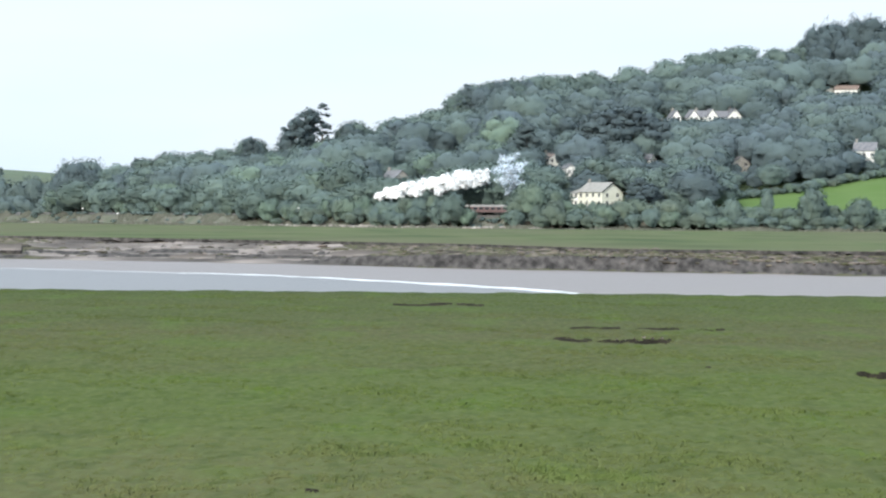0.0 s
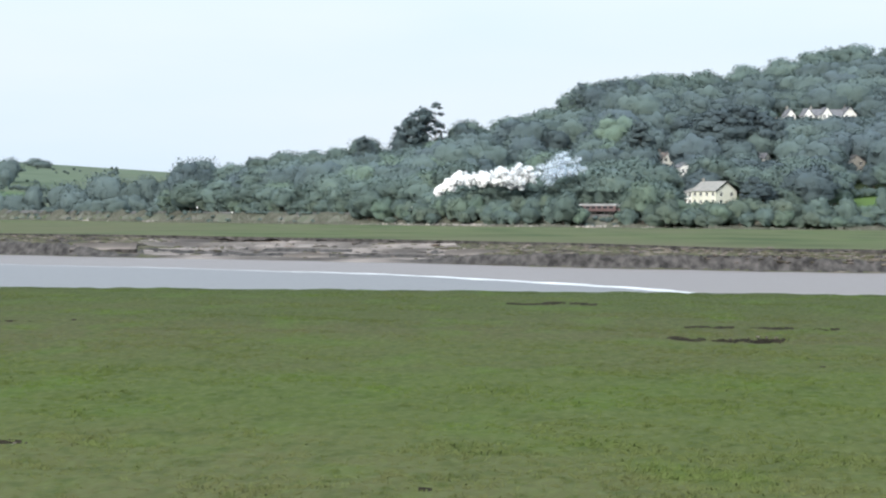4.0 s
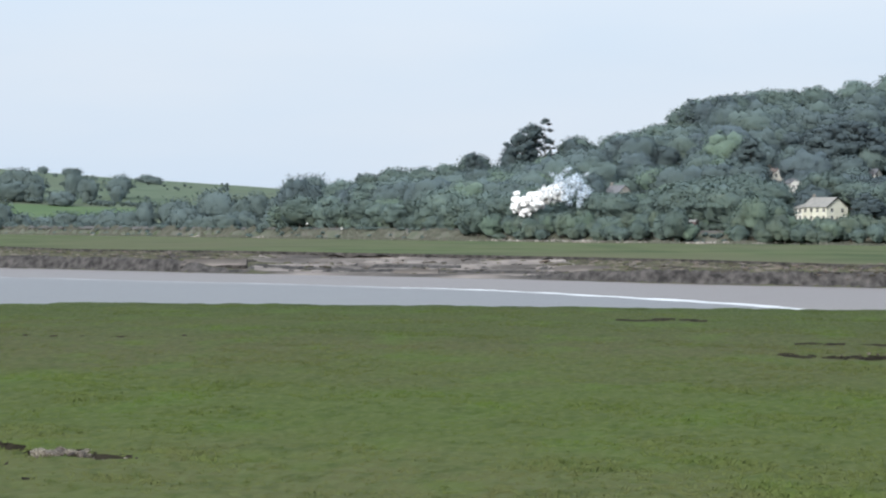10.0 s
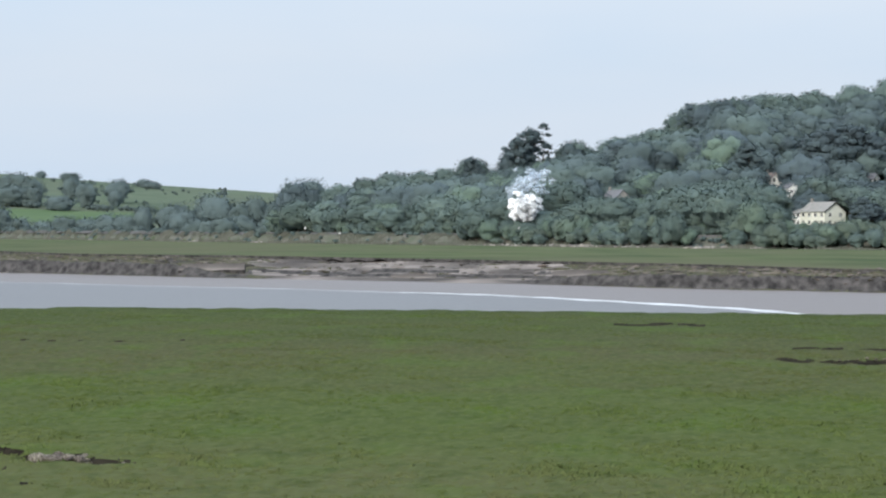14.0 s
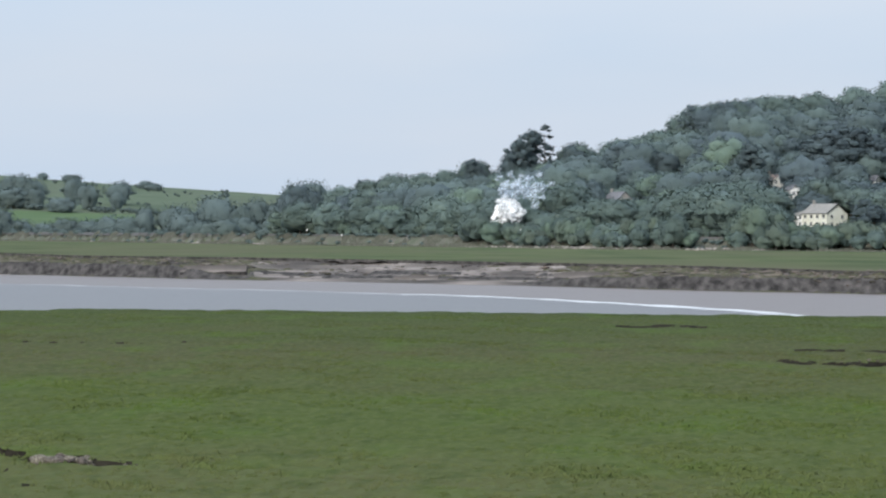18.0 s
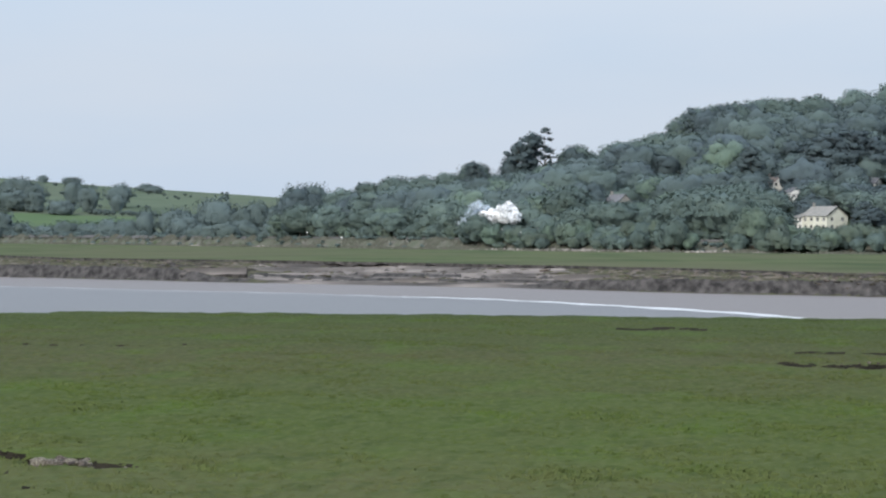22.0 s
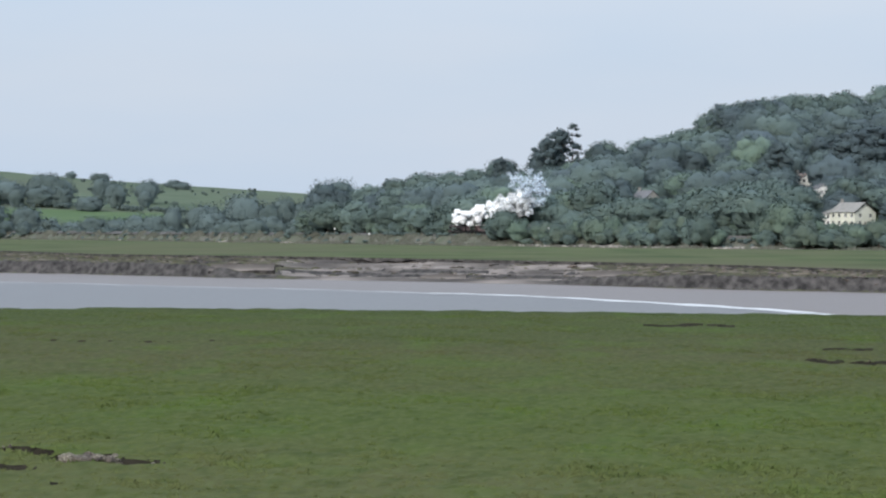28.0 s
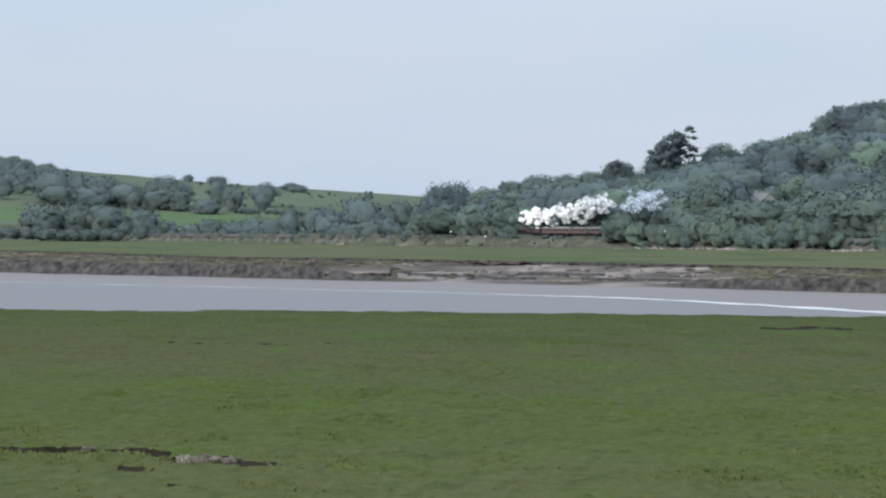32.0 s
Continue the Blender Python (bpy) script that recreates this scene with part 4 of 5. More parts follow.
def plant_railway_bank():
    """Bushes along the marsh before the railway, open where the train shows."""
    rng = random.Random(11)
    crest_x = [490, 510, 540, 560, 600, 640, 690, 740, 780, 830, 840, 900, 912, 960, 996, 1008, 1104, 1112, 1180, 1260, 1340, 1400, 1480, 1568, 1750]
    crest_y = [362, 358, 356, 348, 346, 346, 352, 350, 348, 352, 392, 392, 352, 346, 350, 356, 355, 352, 356, 366, 366, 368, 366, 368, 368]
    x, n = 492.0, 0
    while x < 1720:
        tr = float(np.interp(x, TRACK_X, TRACK_D))
        for q, low in ((-8, 0), (-13, 14), (-19, 24)):
            xx = x + rng.uniform(-9, 9)
            if q != -8 and rng.random() < 0.25:
                continue
            top = float(np.interp(xx, crest_x, crest_y)) + low * rng.uniform(0.5, 1.3) + rng.uniform(-5, 5)
            d = tr + q
            h = spot(xx, top, d).z - on_ground(xx, d).z
            if h > 0.9:
                wide = rng.uniform(5.5, 8.5) / (1.2 * h)
                plant("light" if rng.random() < 0.2 else "shrub", xx, d, h, 500 + n, min(2.0, max(0.7, wide)), "bushes along the railway")
            n += 1
        x += 16
    big = [("oak", 800, 340, -21, 0.75), ("oak", 455, 334, -12, 0.86), ("shrub", 436, 348, -11, 0.8), ("shrub", 478, 352, -12, 0.9), ("light", 940, 318, -12, 0.75), ("light", 918, 346, -13, 0.7),
           ("oak", 1442, 330, -16, 0.55), ("oak", 1362, 335, -8, 0.36), ("oak", 1526, 350, -20, 0.7), ("light", 1190, 354, -15, 0.9),
           ("light", 985, 336, -6, 0.6), ("oak", 1300, 350, -14, 0.6), ("light", 1075, 364, -17, 1.0), ("light", 1110, 352, -13, 0.8), ("oak", 1250, 350, -14, 0.7)]
    for k, (kind, x, y, q, wide) in enumerate(big):
        d = float(np.interp(x, TRACK_X, TRACK_D)) + q
        tall(kind, x, y, d, 800 + k, wide, "large rounded bush at the foot of the railway bank")


def plant_fringe():
    """Low growth that closes the foot of the wood behind the line, and the hedge along the meadow's upper edge."""
    rng = random.Random(19)
    x, n = 96.0, 0
    while x < 500:
        tr = float(np.interp(x, TRACK_X, TRACK_D))
        for q in (9.5, 13.5, 19.0):
            plant(("light", "shrub", "shrub", "oak")[n % 4], x + rng.uniform(-7, 7), tr + q + rng.uniform(-1, 1), rng.uniform(3.6, 5.4) + q * 0.14, 2000 + n,
                  rng.uniform(0.9, 1.3), "low growth behind the line", "young leafy growth behind the railway", sink=0.5)
            n += 1
        x += 17
    for k in range(16):
        x = 820 + k * 6.5 + rng.uniform(-3, 3)
        tr = float(np.interp(x, TRACK_X, TRACK_D))
        plant("shrub", x, tr + 8.5 + 4 * (k % 2), rng.uniform(3.8, 5.2) + 1.2 * (k % 2), 2500 + k, rng.uniform(1.0, 1.4), "low growth behind the line", "young leafy growth behind the railway", sink=0.4)
    x = 1282.0
    while x < 1700:
        d = seat(x, float(field_top(x)) + 3)
        plant("shrub", x, d + rng.uniform(0, 3), rng.uniform(2.6, 4.6), 2300 + n, rng.uniform(1.0, 1.5), "hedge above the meadow", "dark hedge shrub along the meadow", sink=0.5)
        n += 1
        x += 13


def plant_bay():
    """Woods, hedges and single trees on the pasture hill beyond the bay."""
    rows = [(-640, -560, 320, 1480), (-575, -500, 316, 1490), (-520, -448, 318, 1485), (-442, -380, 335, 1490), (-395, -345, 356, 1490), (-350, -300, 362, 1490),
            (-310, -262, 354, 1490), (-268, -222, 356, 1490), (-236, -180, 348, 1485), (-200, -150, 352, 1480), (-160, -124, 332, 1480), (-120, -52, 329, 1485),
            (-100, -40, 344, 1470), (-52, 26, 308, 1485), (14, 56, 326, 1475), (34, 84, 314, 1480), (76, 120, 318, 1470), (104, 150, 290, 1290), (136, 186, 288, 1290),
            (-620, -540, 258, 1935), (-560, -500, 266, 1935), (-520, -455, 270, 1930), (-475, -414, 282, 1925), (-440, -414, 296, 1900), (-540, -470, 290, 1910), (-600, -530, 285, 1910),
            (-412, -368, 272, 1935), (-392, -345, 271, 1930), (-372, -326, 278, 1925), (-410, -350, 292, 1905), (-365, -325, 296, 1905),
            (-265, -226, 286, 1915), (-290, -256, 276, 2000), (-318, -272, 313, 1880), (-211, -168, 283, 2010), (-204, -182, 300, 1960),
            (-152, -130, 284, 2330), (-140, -116, 288, 2320), (-336, -322, 268, 2390), (-290, -262, 272, 2390)]
    for n, (x0, x1, y, d) in enumerate(rows):
        x = (x0 + x1) / 2
        y -= 8 if d < 1400 or y > 325 and d < 1600 else 3
        h = spot(x, y, d).z - on_ground(x, d).z
        ob = plant("hazy", x, d, h + 3.0, 900 + n, (x1 - x0) * d / F / (1.05 * h), sink=2.8)
        ob["label"] = "broad hazy tree on the shore below the pasture" if d < 1600 else "hazy rounded tree on the far pasture hill"
    nr = np.random.RandomState(9)
    V, Fc, N, n = [], [], [], 0
    spots = []
    for _ in range(190):
        d = nr.uniform(1940, 2340)
        spots.append((nr.uniform(-900, -440 - (d - 1940) * 0.40), d, nr.uniform(8, 13)))
    spots += [(nr.uniform(-760, -40), nr.uniform(1440, 1500), nr.uniform(5, 7.5)) for _ in range(170)]
    spots += [(nr.uniform(-60, 330), nr.uniform(1420, 1480), nr.uniform(8, 14)) for _ in range(70)]
    spots += [(nr.uniform(-330, 40), nr.uniform(1980, 2380), nr.uniform(1.4, 3.4)) for _ in range(46)]
    spots += [(nr.uniform(-420, -120), nr.uniform(1888, 1900), nr.uniform(2.0, 4.5)) for _ in range(44)]
    for x, d, h in spots:
        v, f, nrm = lobes_mesh(nr, broad_lobes(nr, h * nr.uniform(1.0, 1.4), h, 9, 0.05), 60, 0.36 if h > 5 else 0.25)
        p = on_ground(x, d)
        N.append(nrm)
        V.append(v + np.array(p))
        Fc.append(f + n)
        n += len(v)
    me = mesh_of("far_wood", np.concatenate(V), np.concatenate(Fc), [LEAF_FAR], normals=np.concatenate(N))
    tagged(new("far_wood", me), "hazy woods and scrub on the pasture hill", "woodland", kind="stuff")


plant_hill()
plant_skyline()
plant_railway_bank()
plant_fringe()
plant_bay()

# ---- houses ----


def house_block(ob, length, width, wall, roof, mat, roof_mat, storeys, bays, at=(0, 0, 0), turn=0.0, chimney=True, door=False, down=4.0, gable_window=True):
    """One gabled block: walls, two roof slopes, windows with frames and sills. The gable end faces -y."""
    base = Matrix.Translation(at) @ Euler((0, 0, radians(turn))).to_matrix().to_4x4()

    def add(name, bm, m, parent=ob, label=""):
        bm.transform(base)
        return part(name, bm, m, parent, label)

    out = [(-width / 2, -down), (width / 2, -down), (width / 2, wall), (0, wall + roof), (-width / 2, wall)]
    bm = prism(out, 0, length)
    bm.transform(Euler((0, 0, radians(90))).to_matrix().to_4x4())
    walls = add("wall", bm, mat)
    for s in (-1, 1):
        n = Vector((s * roof, 0, width / 2)).normalized() * 0.14
        eave = Vector((s * (width / 2 + 0.35), 0, wall - roof * 0.7 / width))
        top = Vector((0, 0, wall + roof))
        pts = []
        for p in (eave, top, top + n + Vector((0, 0, 0.05)), eave + n):
            pts.append((p.x, p.z))
        bm = bmesh.new()
        a = [bm.verts.new((x, -0.3, z)) for x, z in pts]
        b = [bm.verts.new((x, length + 0.3, z)) for x, z in pts]
        bm.faces.new(a)
        bm.faces.new(b[::-1])
        for i in range(4):
            bm.faces.new((a[i], b[i], b[(i + 1) % 4], a[(i + 1) % 4]))
        add("roof", bm, roof_mat)

    def window(c, along, w, h):
        """Centre on the wall's face, outward normal from along."""
        ax = Vector(along)
        nrm = Vector((ax.y, -ax.x, 0))

        def slab(u0, u1, z0, z1, o0, o1):
            bm = bmesh.new()
            vs = []
            for o in (o0, o1):
                for u, z in ((u0, z0), (u1, z0), (u1, z1), (u0, z1)):
                    vs.append(bm.verts.new(Vector(c) + ax * u + nrm * o + Vector((0, 0, z))))
            for f in ((3, 2, 1, 0), (4, 5, 6, 7), (0, 1, 5, 4), (1, 2, 6, 5), (2, 3, 7, 6), (3, 0, 4, 7)):
                bm.faces.new([vs[i] for i in f])
            return bm
        win = add("window", slab(-w / 2, w / 2, 0, h, -0.1, 0.03), PANE)
        add("sill", slab(-w / 2 - 0.1, w / 2 + 0.1, -0.14, -0.02, -0.02, 0.16), FRAME_WHITE, win)
        add("frame", slab(-0.05, 0.05, 0, h, 0.032, 0.07), FRAME_WHITE, win)

    for st in range(storeys):
        z = 0.9 + st * wall / storeys
        for b in range(bays):
            y = length * (b + 0.5) / bays
            window((-width / 2, y, z), (0, -1, 0), 1.1, 1.35)
        for gx in ((-width / 4, width / 4) if gable_window else ()):
            window((gx, 0, z), (1, 0, 0), 1.1, 1.35)
    if door:
        add("door", boxed(-0.5, 0.5, -0.05, 0.1, 0, 2.05), WOOD_POST)
    if chimney:
        add("chimney", box(boxed(-0.4, 0.4, length - 1.1, length - 0.4, wall + roof * 0.6, wall + roof + 1.2), -0.5, 0.5, length - 1.2, length - 0.3, wall + roof + 1.2, wall + roof + 1.4), STONE_WALL)
    return walls


def build_houses():
    # the cream house above the line: a gabled main block and a lower wing
    p = spot(1084, 367, seat(1078, 367))
    h = thing("house", p, "cream rendered house with pale roof and dark gable boards", "house", turn=40)
    house_block(h, 13.0, 10.4, 5.6, 3.4, RENDER_CREAM, PALE_ROOF, 2, 4, door=True)
    house_block(h, 4.5, 8.0, 5.0, 1.6, RENDER_WHITE, PALE_ROOF, 2, 2, at=(-1.2, 13.0, 0), chimney=False)
    for s in (-1, 1):
        bm = bmesh.new()
        rim = [(s * 5.7, 5.05), (s * 5.7, 5.5), (0, 9.25), (0, 8.75)]
        a = [bm.verts.new((x, -0.42, z)) for x, z in rim]
        b = [bm.verts.new((x, -0.31, z)) for x, z in rim]
        for f in (a, b[::-1], *((a[i], b[i], b[(i + 1) % 4], a[(i + 1) % 4]) for i in range(4))):
            bm.faces.new(f)
        part("gable_board", bm, BLACK_IRON, h, "dark painted gable board")
    p = spot(1258, 226, seat(1250, 226))
    h = thing("house", p, "white house with several gables high among trees", "house", turn=14)
    house_block(h, 8.0, 6.0, 5.0, 3.4, RENDER_WHITE, SLATE, 2, 2, at=(11.0, 0, 0))
    house_block(h, 16.0, 7.0, 4.6, 2.6, RENDER_WHITE, SLATE, 2, 4, at=(10.0, 4.0, 0), turn=90)
    house_block(h, 6.0, 4.6, 4.8, 3.2, RENDER_WHITE, SLATE, 2, 2, at=(0.5, -0.5, 0), chimney=False)
    house_block(h, 6.0, 4.4, 4.4, 3.0, RENDER_WHITE, SLATE, 2, 2, at=(-8.0, -1.0, 0), chimney=False)
    house_block(h, 6.0, 4.2, 4.2, 2.8, RENDER_WHITE, SLATE, 2, 2, at=(-16.0, -1.0, 0))
    p = spot(1218, 246, seat(1218, 246))
    h = thing("house", p, "stone house with a broad slate roof below the gables", "house", turn=80)
    house_block(h, 12.0, 8.0, 3.6, 3.4, STONE_WALL, SLATE, 1, 3)
    rows = [(1520, 172, 1342, 70, 11, 7, 3.4, 1.9, RENDER_WHITE, RED_TILE, "white bungalow with a red tiled roof on the upper slope"),
            (1470, 170, 1345, 20, 7, 5, 3.2, 1.9, RENDER_WHITE, RED_TILE, "small white house end among upper trees"),
            (1392, 194, 1302, 60, 8, 6, 3.0, 2.2, RENDER_WHITE, RED_TILE, "low house with red roof half hidden by trees"),
            (1552, 296, 1152, 72, 9, 7, 6.6, 3.2, RENDER_WHITE, SLATE, "tall pale house with slate roof above the meadow"),
            (983, 302, 1122, 30, 8, 6, 4.6, 2.2, RENDER_WHITE, RED_TILE, "white house with red roof among pines"),
            (1012, 326, 1082, 20, 6, 4, 6.2, 1.6, RENDER_WHITE, SLATE, "narrow white gable behind the cream house"),
            (712, 346, 1092, 34, 10, 8, 6.0, 3.6, STONE_WALL, SLATE, "grey stone house with steep slate roof in the wood"),
            (1156, 302, 1142, 60, 8, 6, 4.2, 2.2, RENDER_WHITE, SLATE, "white house seen between pine trunks"),
            (1312, 310, 1142, 25, 9, 8, 4.8, 2.6, STONE_WALL, SLATE, "grey house shaded by trees above the meadow"),
            (1098, 250, 1202, 40, 6, 5, 4.4, 2.4, RENDER_WHITE, SLATE, "white house glimpsed through the wood"),
            (807, 272, 1180, 15, 5, 3.6, 3.4, 1.6, RENDER_CREAM, SLATE, "small cream gable glimpsed between trees"),
            (1042, 238, 1230, 75, 8, 6, 2.8, 2.4, RENDER_WHITE, SLATE, "house with pale roof glimpsed through the wood")]
    for x, y, d, turn, length, width, wall, roof, m, rm, label in rows:
        h = thing("house", spot(x, y, seat(x, y)), label, "house", turn=turn)
        house_block(h, length, width, wall, roof, m, rm, 2 if wall > 4 else 1, 3, chimney=width > 5)


build_houses()

# ---- the railway ----
_tx = np.arange(-900, 2200, 5.0)
_td = np.interp(_tx, TRACK_X, TRACK_D)
for _ in range(6):
    _td = np.convolve(np.pad(_td, 12, mode="edge"), np.ones(25) / 25, mode="valid")
LINE = np.stack([bearing(_tx) * _td, _td], 1)
REACH = np.concatenate([[0], np.cumsum(np.linalg.norm(np.diff(LINE, axis=0), axis=1))])


def along(s):
    return Vector((np.interp(s, REACH, LINE[:, 0]), np.interp(s, REACH, LINE[:, 1]), RAIL_Z))


def reach_at(x):
    return float(np.interp(x, _tx, REACH))


def ribbon(name, offsets, z0, z1, mat, label, category, s0, s1, step=6.0, jitter=0.0):
    """A long solid laid along the line between two side offsets."""
    verts, faces = [], []
    ss = np.arange(s0, s1, step)
    for s in ss:
        p, q = along(s), along(s + 1.0)
        t = (q - p).normalized()
        n = Vector((-t.y, t.x, 0))
        for o, z in ((offsets[0], z0), (offsets[0] * 0.72 + offsets[1] * 0.28 if z0 < z1 - 0.2 else offsets[0], z1),
                     (offsets[1] * 0.72 + offsets[0] * 0.28 if z0 < z1 - 0.2 else offsets[1], z1), (offsets[1], z0)):
            verts.append((p.x + n.x * o, p.y + n.y * o, z))
    for i in range(len(ss) - 1):
        a, b = 4 * i, 4 * i + 4
        for k in range(3):
            faces.append((a + k, a + k + 1, b + k + 1, b + k))
    return tagged(new(name, mesh_of(name, verts, faces, [mat])), label, category, kind="structure")


S0, S1 = reach_at(-850), reach_at(2000)
ribbon("track_bed", (-3.2, 3.2), RAIL_Z - 1.3, RAIL_Z - 0.16, BALLAST, "grey stone ballast under the railway", "track bed", S0, S1)
for o in (-0.72, 0.72):
    ribbon("rail", (o - 0.04, o + 0.04), RAIL_Z - 0.16, RAIL_Z, STEEL, "worn steel rail", "rail", S0, S1)

# ---- details on the marsh and the shore ----


def build_tufts():
    nr = np.random.RandomState(31)
    n = 80000
    d = 40.0 + 115 * nr.uniform(0, 1, n) ** 1.25
    a = nr.uniform(-0.31, 0.18, n)
    X, Y = a * d, d
    patch = fbm(X, Y, 14.0, 51) + 0.7 * fbm(X, Y, 4.0, 52)
    keep = (patch + nr.normal(0, 0.9, n) > 0.0) & (Y < 151)
    X, Y, patch = X[keep], Y[keep], patch[keep]
    Z = ground_z(X, Y)
    n = len(X)
    size = nr.uniform(0.025, 0.060, n) * (1 + 0.7 * np.clip(patch, 0, 1))
    blades = 6
    ang = nr.uniform(0, 6.283, (n, blades))
    lean = nr.uniform(0.2, 1.0, (n, blades))
    h = size[:, None] * nr.uniform(0.6, 1.2, (n, blades))
    spread = size[:, None] * nr.uniform(0.2, 1.2, (n, blades))
    bx = X[:, None] + np.cos(ang) * spread
    by = Y[:, None] + np.sin(ang) * spread
    w = size[:, None] * 0.32
    base = np.repeat(Z[:, None], blades, 1) - 0.015
    V = np.stack([np.stack([bx - w, by, base], -1), np.stack([bx + w, by, base], -1),
                  np.stack([bx + np.cos(ang) * h * lean * 0.6, by + np.sin(ang) * h * lean * 0.6, base + h], -1)], 2).reshape(-1, 3)
    faces = np.arange(len(V)).reshape(-1, 3)
    me = mesh_of("grass_tufts", V, faces, [BLADE], smooth=True)
    me.normals_split_custom_set_from_vertices([(0.0, -0.25, 0.97)] * len(V))
    tagged(new("grass_tufts", me), "short tufts of green marsh grass", "grass", kind="stuff")


def build_clods():
    # slumped lumps of turf and bare earth along the broken creek edges
    rng = np.random.RandomState(33)
    rows = [(rng.uniform(-352, -242), 51.35 + rng.uniform(-0.8, 0.7), 0.05 + 0.08 * rng.uniform(0, 1) ** 2) for i in range(52)]
    rows += [(rng.uniform(-440, -360), 52.6 + rng.uniform(-0.4, 0.5), rng.uniform(0.02, 0.05)) for i in range(26)]
    rows += [(rng.uniform(-620, -430), 53.3 + rng.uniform(-0.3, 0.5), rng.uniform(0.02, 0.045)) for i in range(30)]
    rows += [(-235 + i * 20, 51.0 + rng.uniform(-0.2, 0.2), rng.uniform(0.02, 0.05)) for i in range(5)]
    rows += [(1080 + i * 16, 98.0 + rng.uniform(-0.2, 0.2), rng.uniform(0.04, 0.08)) for i in range(7)]
    for k in range(4):
        v, f = ico(2)
        bump = np.sin(v @ rng.normal(0, 2.4, (3, 6)) + rng.uniform(0, 6, 6)).sum(1) / 6
        SHAPES.append(mesh_of("clod", v * (1 + 0.3 * bump + rng.normal(0, 0.05, len(v)))[:, None] * (1.3, 0.9, 0.75), f, [TURF_LUMP]))
    for k, (x, d, r) in enumerate(rows):
        p = on_ground(x, d)
        p.z += r * 0.45
        ob = tagged(new("turf_clod", SHAPES[k % 4]), "pale broken clod of turf and earth in the creek", "clod", "clods in the creeks")
        ob.matrix_basis = Matrix.Translation(p) @ Euler((rng.uniform(-0.3, 0.3), rng.uniform(-0.3, 0.3), rng.uniform(0, 6))).to_matrix().to_4x4() @ Matrix.Diagonal((r * rng.uniform(0.7, 2.0), r, r * rng.uniform(0.6, 1.5), 1))


def build_shore_stones():
    rng = np.random.RandomState(35)
    V, Fc, n = [], [], 0
    v0, f0 = ico(1)
    for _ in range(900):
        x = rng.choice([rng.normal(610, 70), rng.uniform(480, 960), rng.normal(0, 60), rng.uniform(-260, 480)], p=[0.55, 0.35, 0.07, 0.03])
        d = float(np.interp(x, TRACK_X, TRACK_D)) - rng.uniform(14, 26)
        r = rng.uniform(0.3, 0.9)
        v = v0 * (1 + rng.normal(0, 0.16, (len(v0), 1))) * (r * 1.5, r, r * 0.7)
        X = float(bearing(x)) * d
        z = 0.1 if d < np.interp(x, TRACK_X, TRACK_D) - 16 else 0.5
        V.append(v + (X, d, z))
        Fc.append(f0 + n)
        n += len(v)
    tagged(new("shore_stones", mesh_of("shore_stones", np.concatenate(V), np.concatenate(Fc), [ROCK])), "pale limestone boulders at the marsh edge", "stones", kind="stuff")


def build_bank_lumps():
    """Slumped blocks of mud and turf strewn over the far bank."""
    rng = np.random.RandomState(43)
    n = 3600
    x = rng.uniform(-700, 1750, n)
    x = x[(x < 40) | (x > 640) | (rng.uniform(0, 1, n) < 0.3)]
    n = len(x)
    base, tri = ico(1)
    d0 = np.interp(x, FOOT_X, FOOT_D)
    X = bearing(x) * d0
    foot, top = bank_lines(X, d0, x)
    d = foot + (top - foot) * rng.uniform(0.04, 1.0, n) ** 0.8
    X = bearing(x) * d
    Z = ground_z(X, d)
    r = rng.uniform(0.08, 0.30, n) * np.clip(1.0 + fbm(X, d, 30.0, 71), 0.3, 2.0)
    V = base[None] * rng.uniform(0.7, 1.3, (n, len(base), 1)) * np.stack([r * rng.uniform(1.2, 3.0, n), r * 1.3, r * 0.6], -1)[:, None] + np.stack([X, d, Z], -1)[:, None]
    Fc = (tri[None] + (np.arange(n) * len(base))[:, None, None]).reshape(-1, 3)
    pick = np.repeat(rng.choice([0, 0, 1, 2], n), len(tri)).astype(np.int32)
    me = mesh_of("bank_lumps", V.reshape(-1, 3), Fc, [SLUMP, MUD_DARK, MUD], pick)
    tagged(new("bank_lumps", me), "slumped blocks of mud and turf on the far bank", "mud", kind="stuff")


def build_markers():
    for x, y, d in ((147, 369, 1160), (209, 378, 1138), (529, 369, 1040), (1003, 376, 985)):
        p = spot(x, y, d)
        ob = thing("marker_board", (p.x, p.y, p.z - 1.2), "small white lineside board on a post", "sign")
        part("post", tube(bmesh.new(), (0, 0.05, -2.5), (0, 0.05, 1.5), 0.07, 0.06, 8), WOOD_POST, ob)
        part("board", boxed(-0.32, 0.32, -0.05, 0.0, 0.9, 1.5, 0.02), FRAME_WHITE, ob)


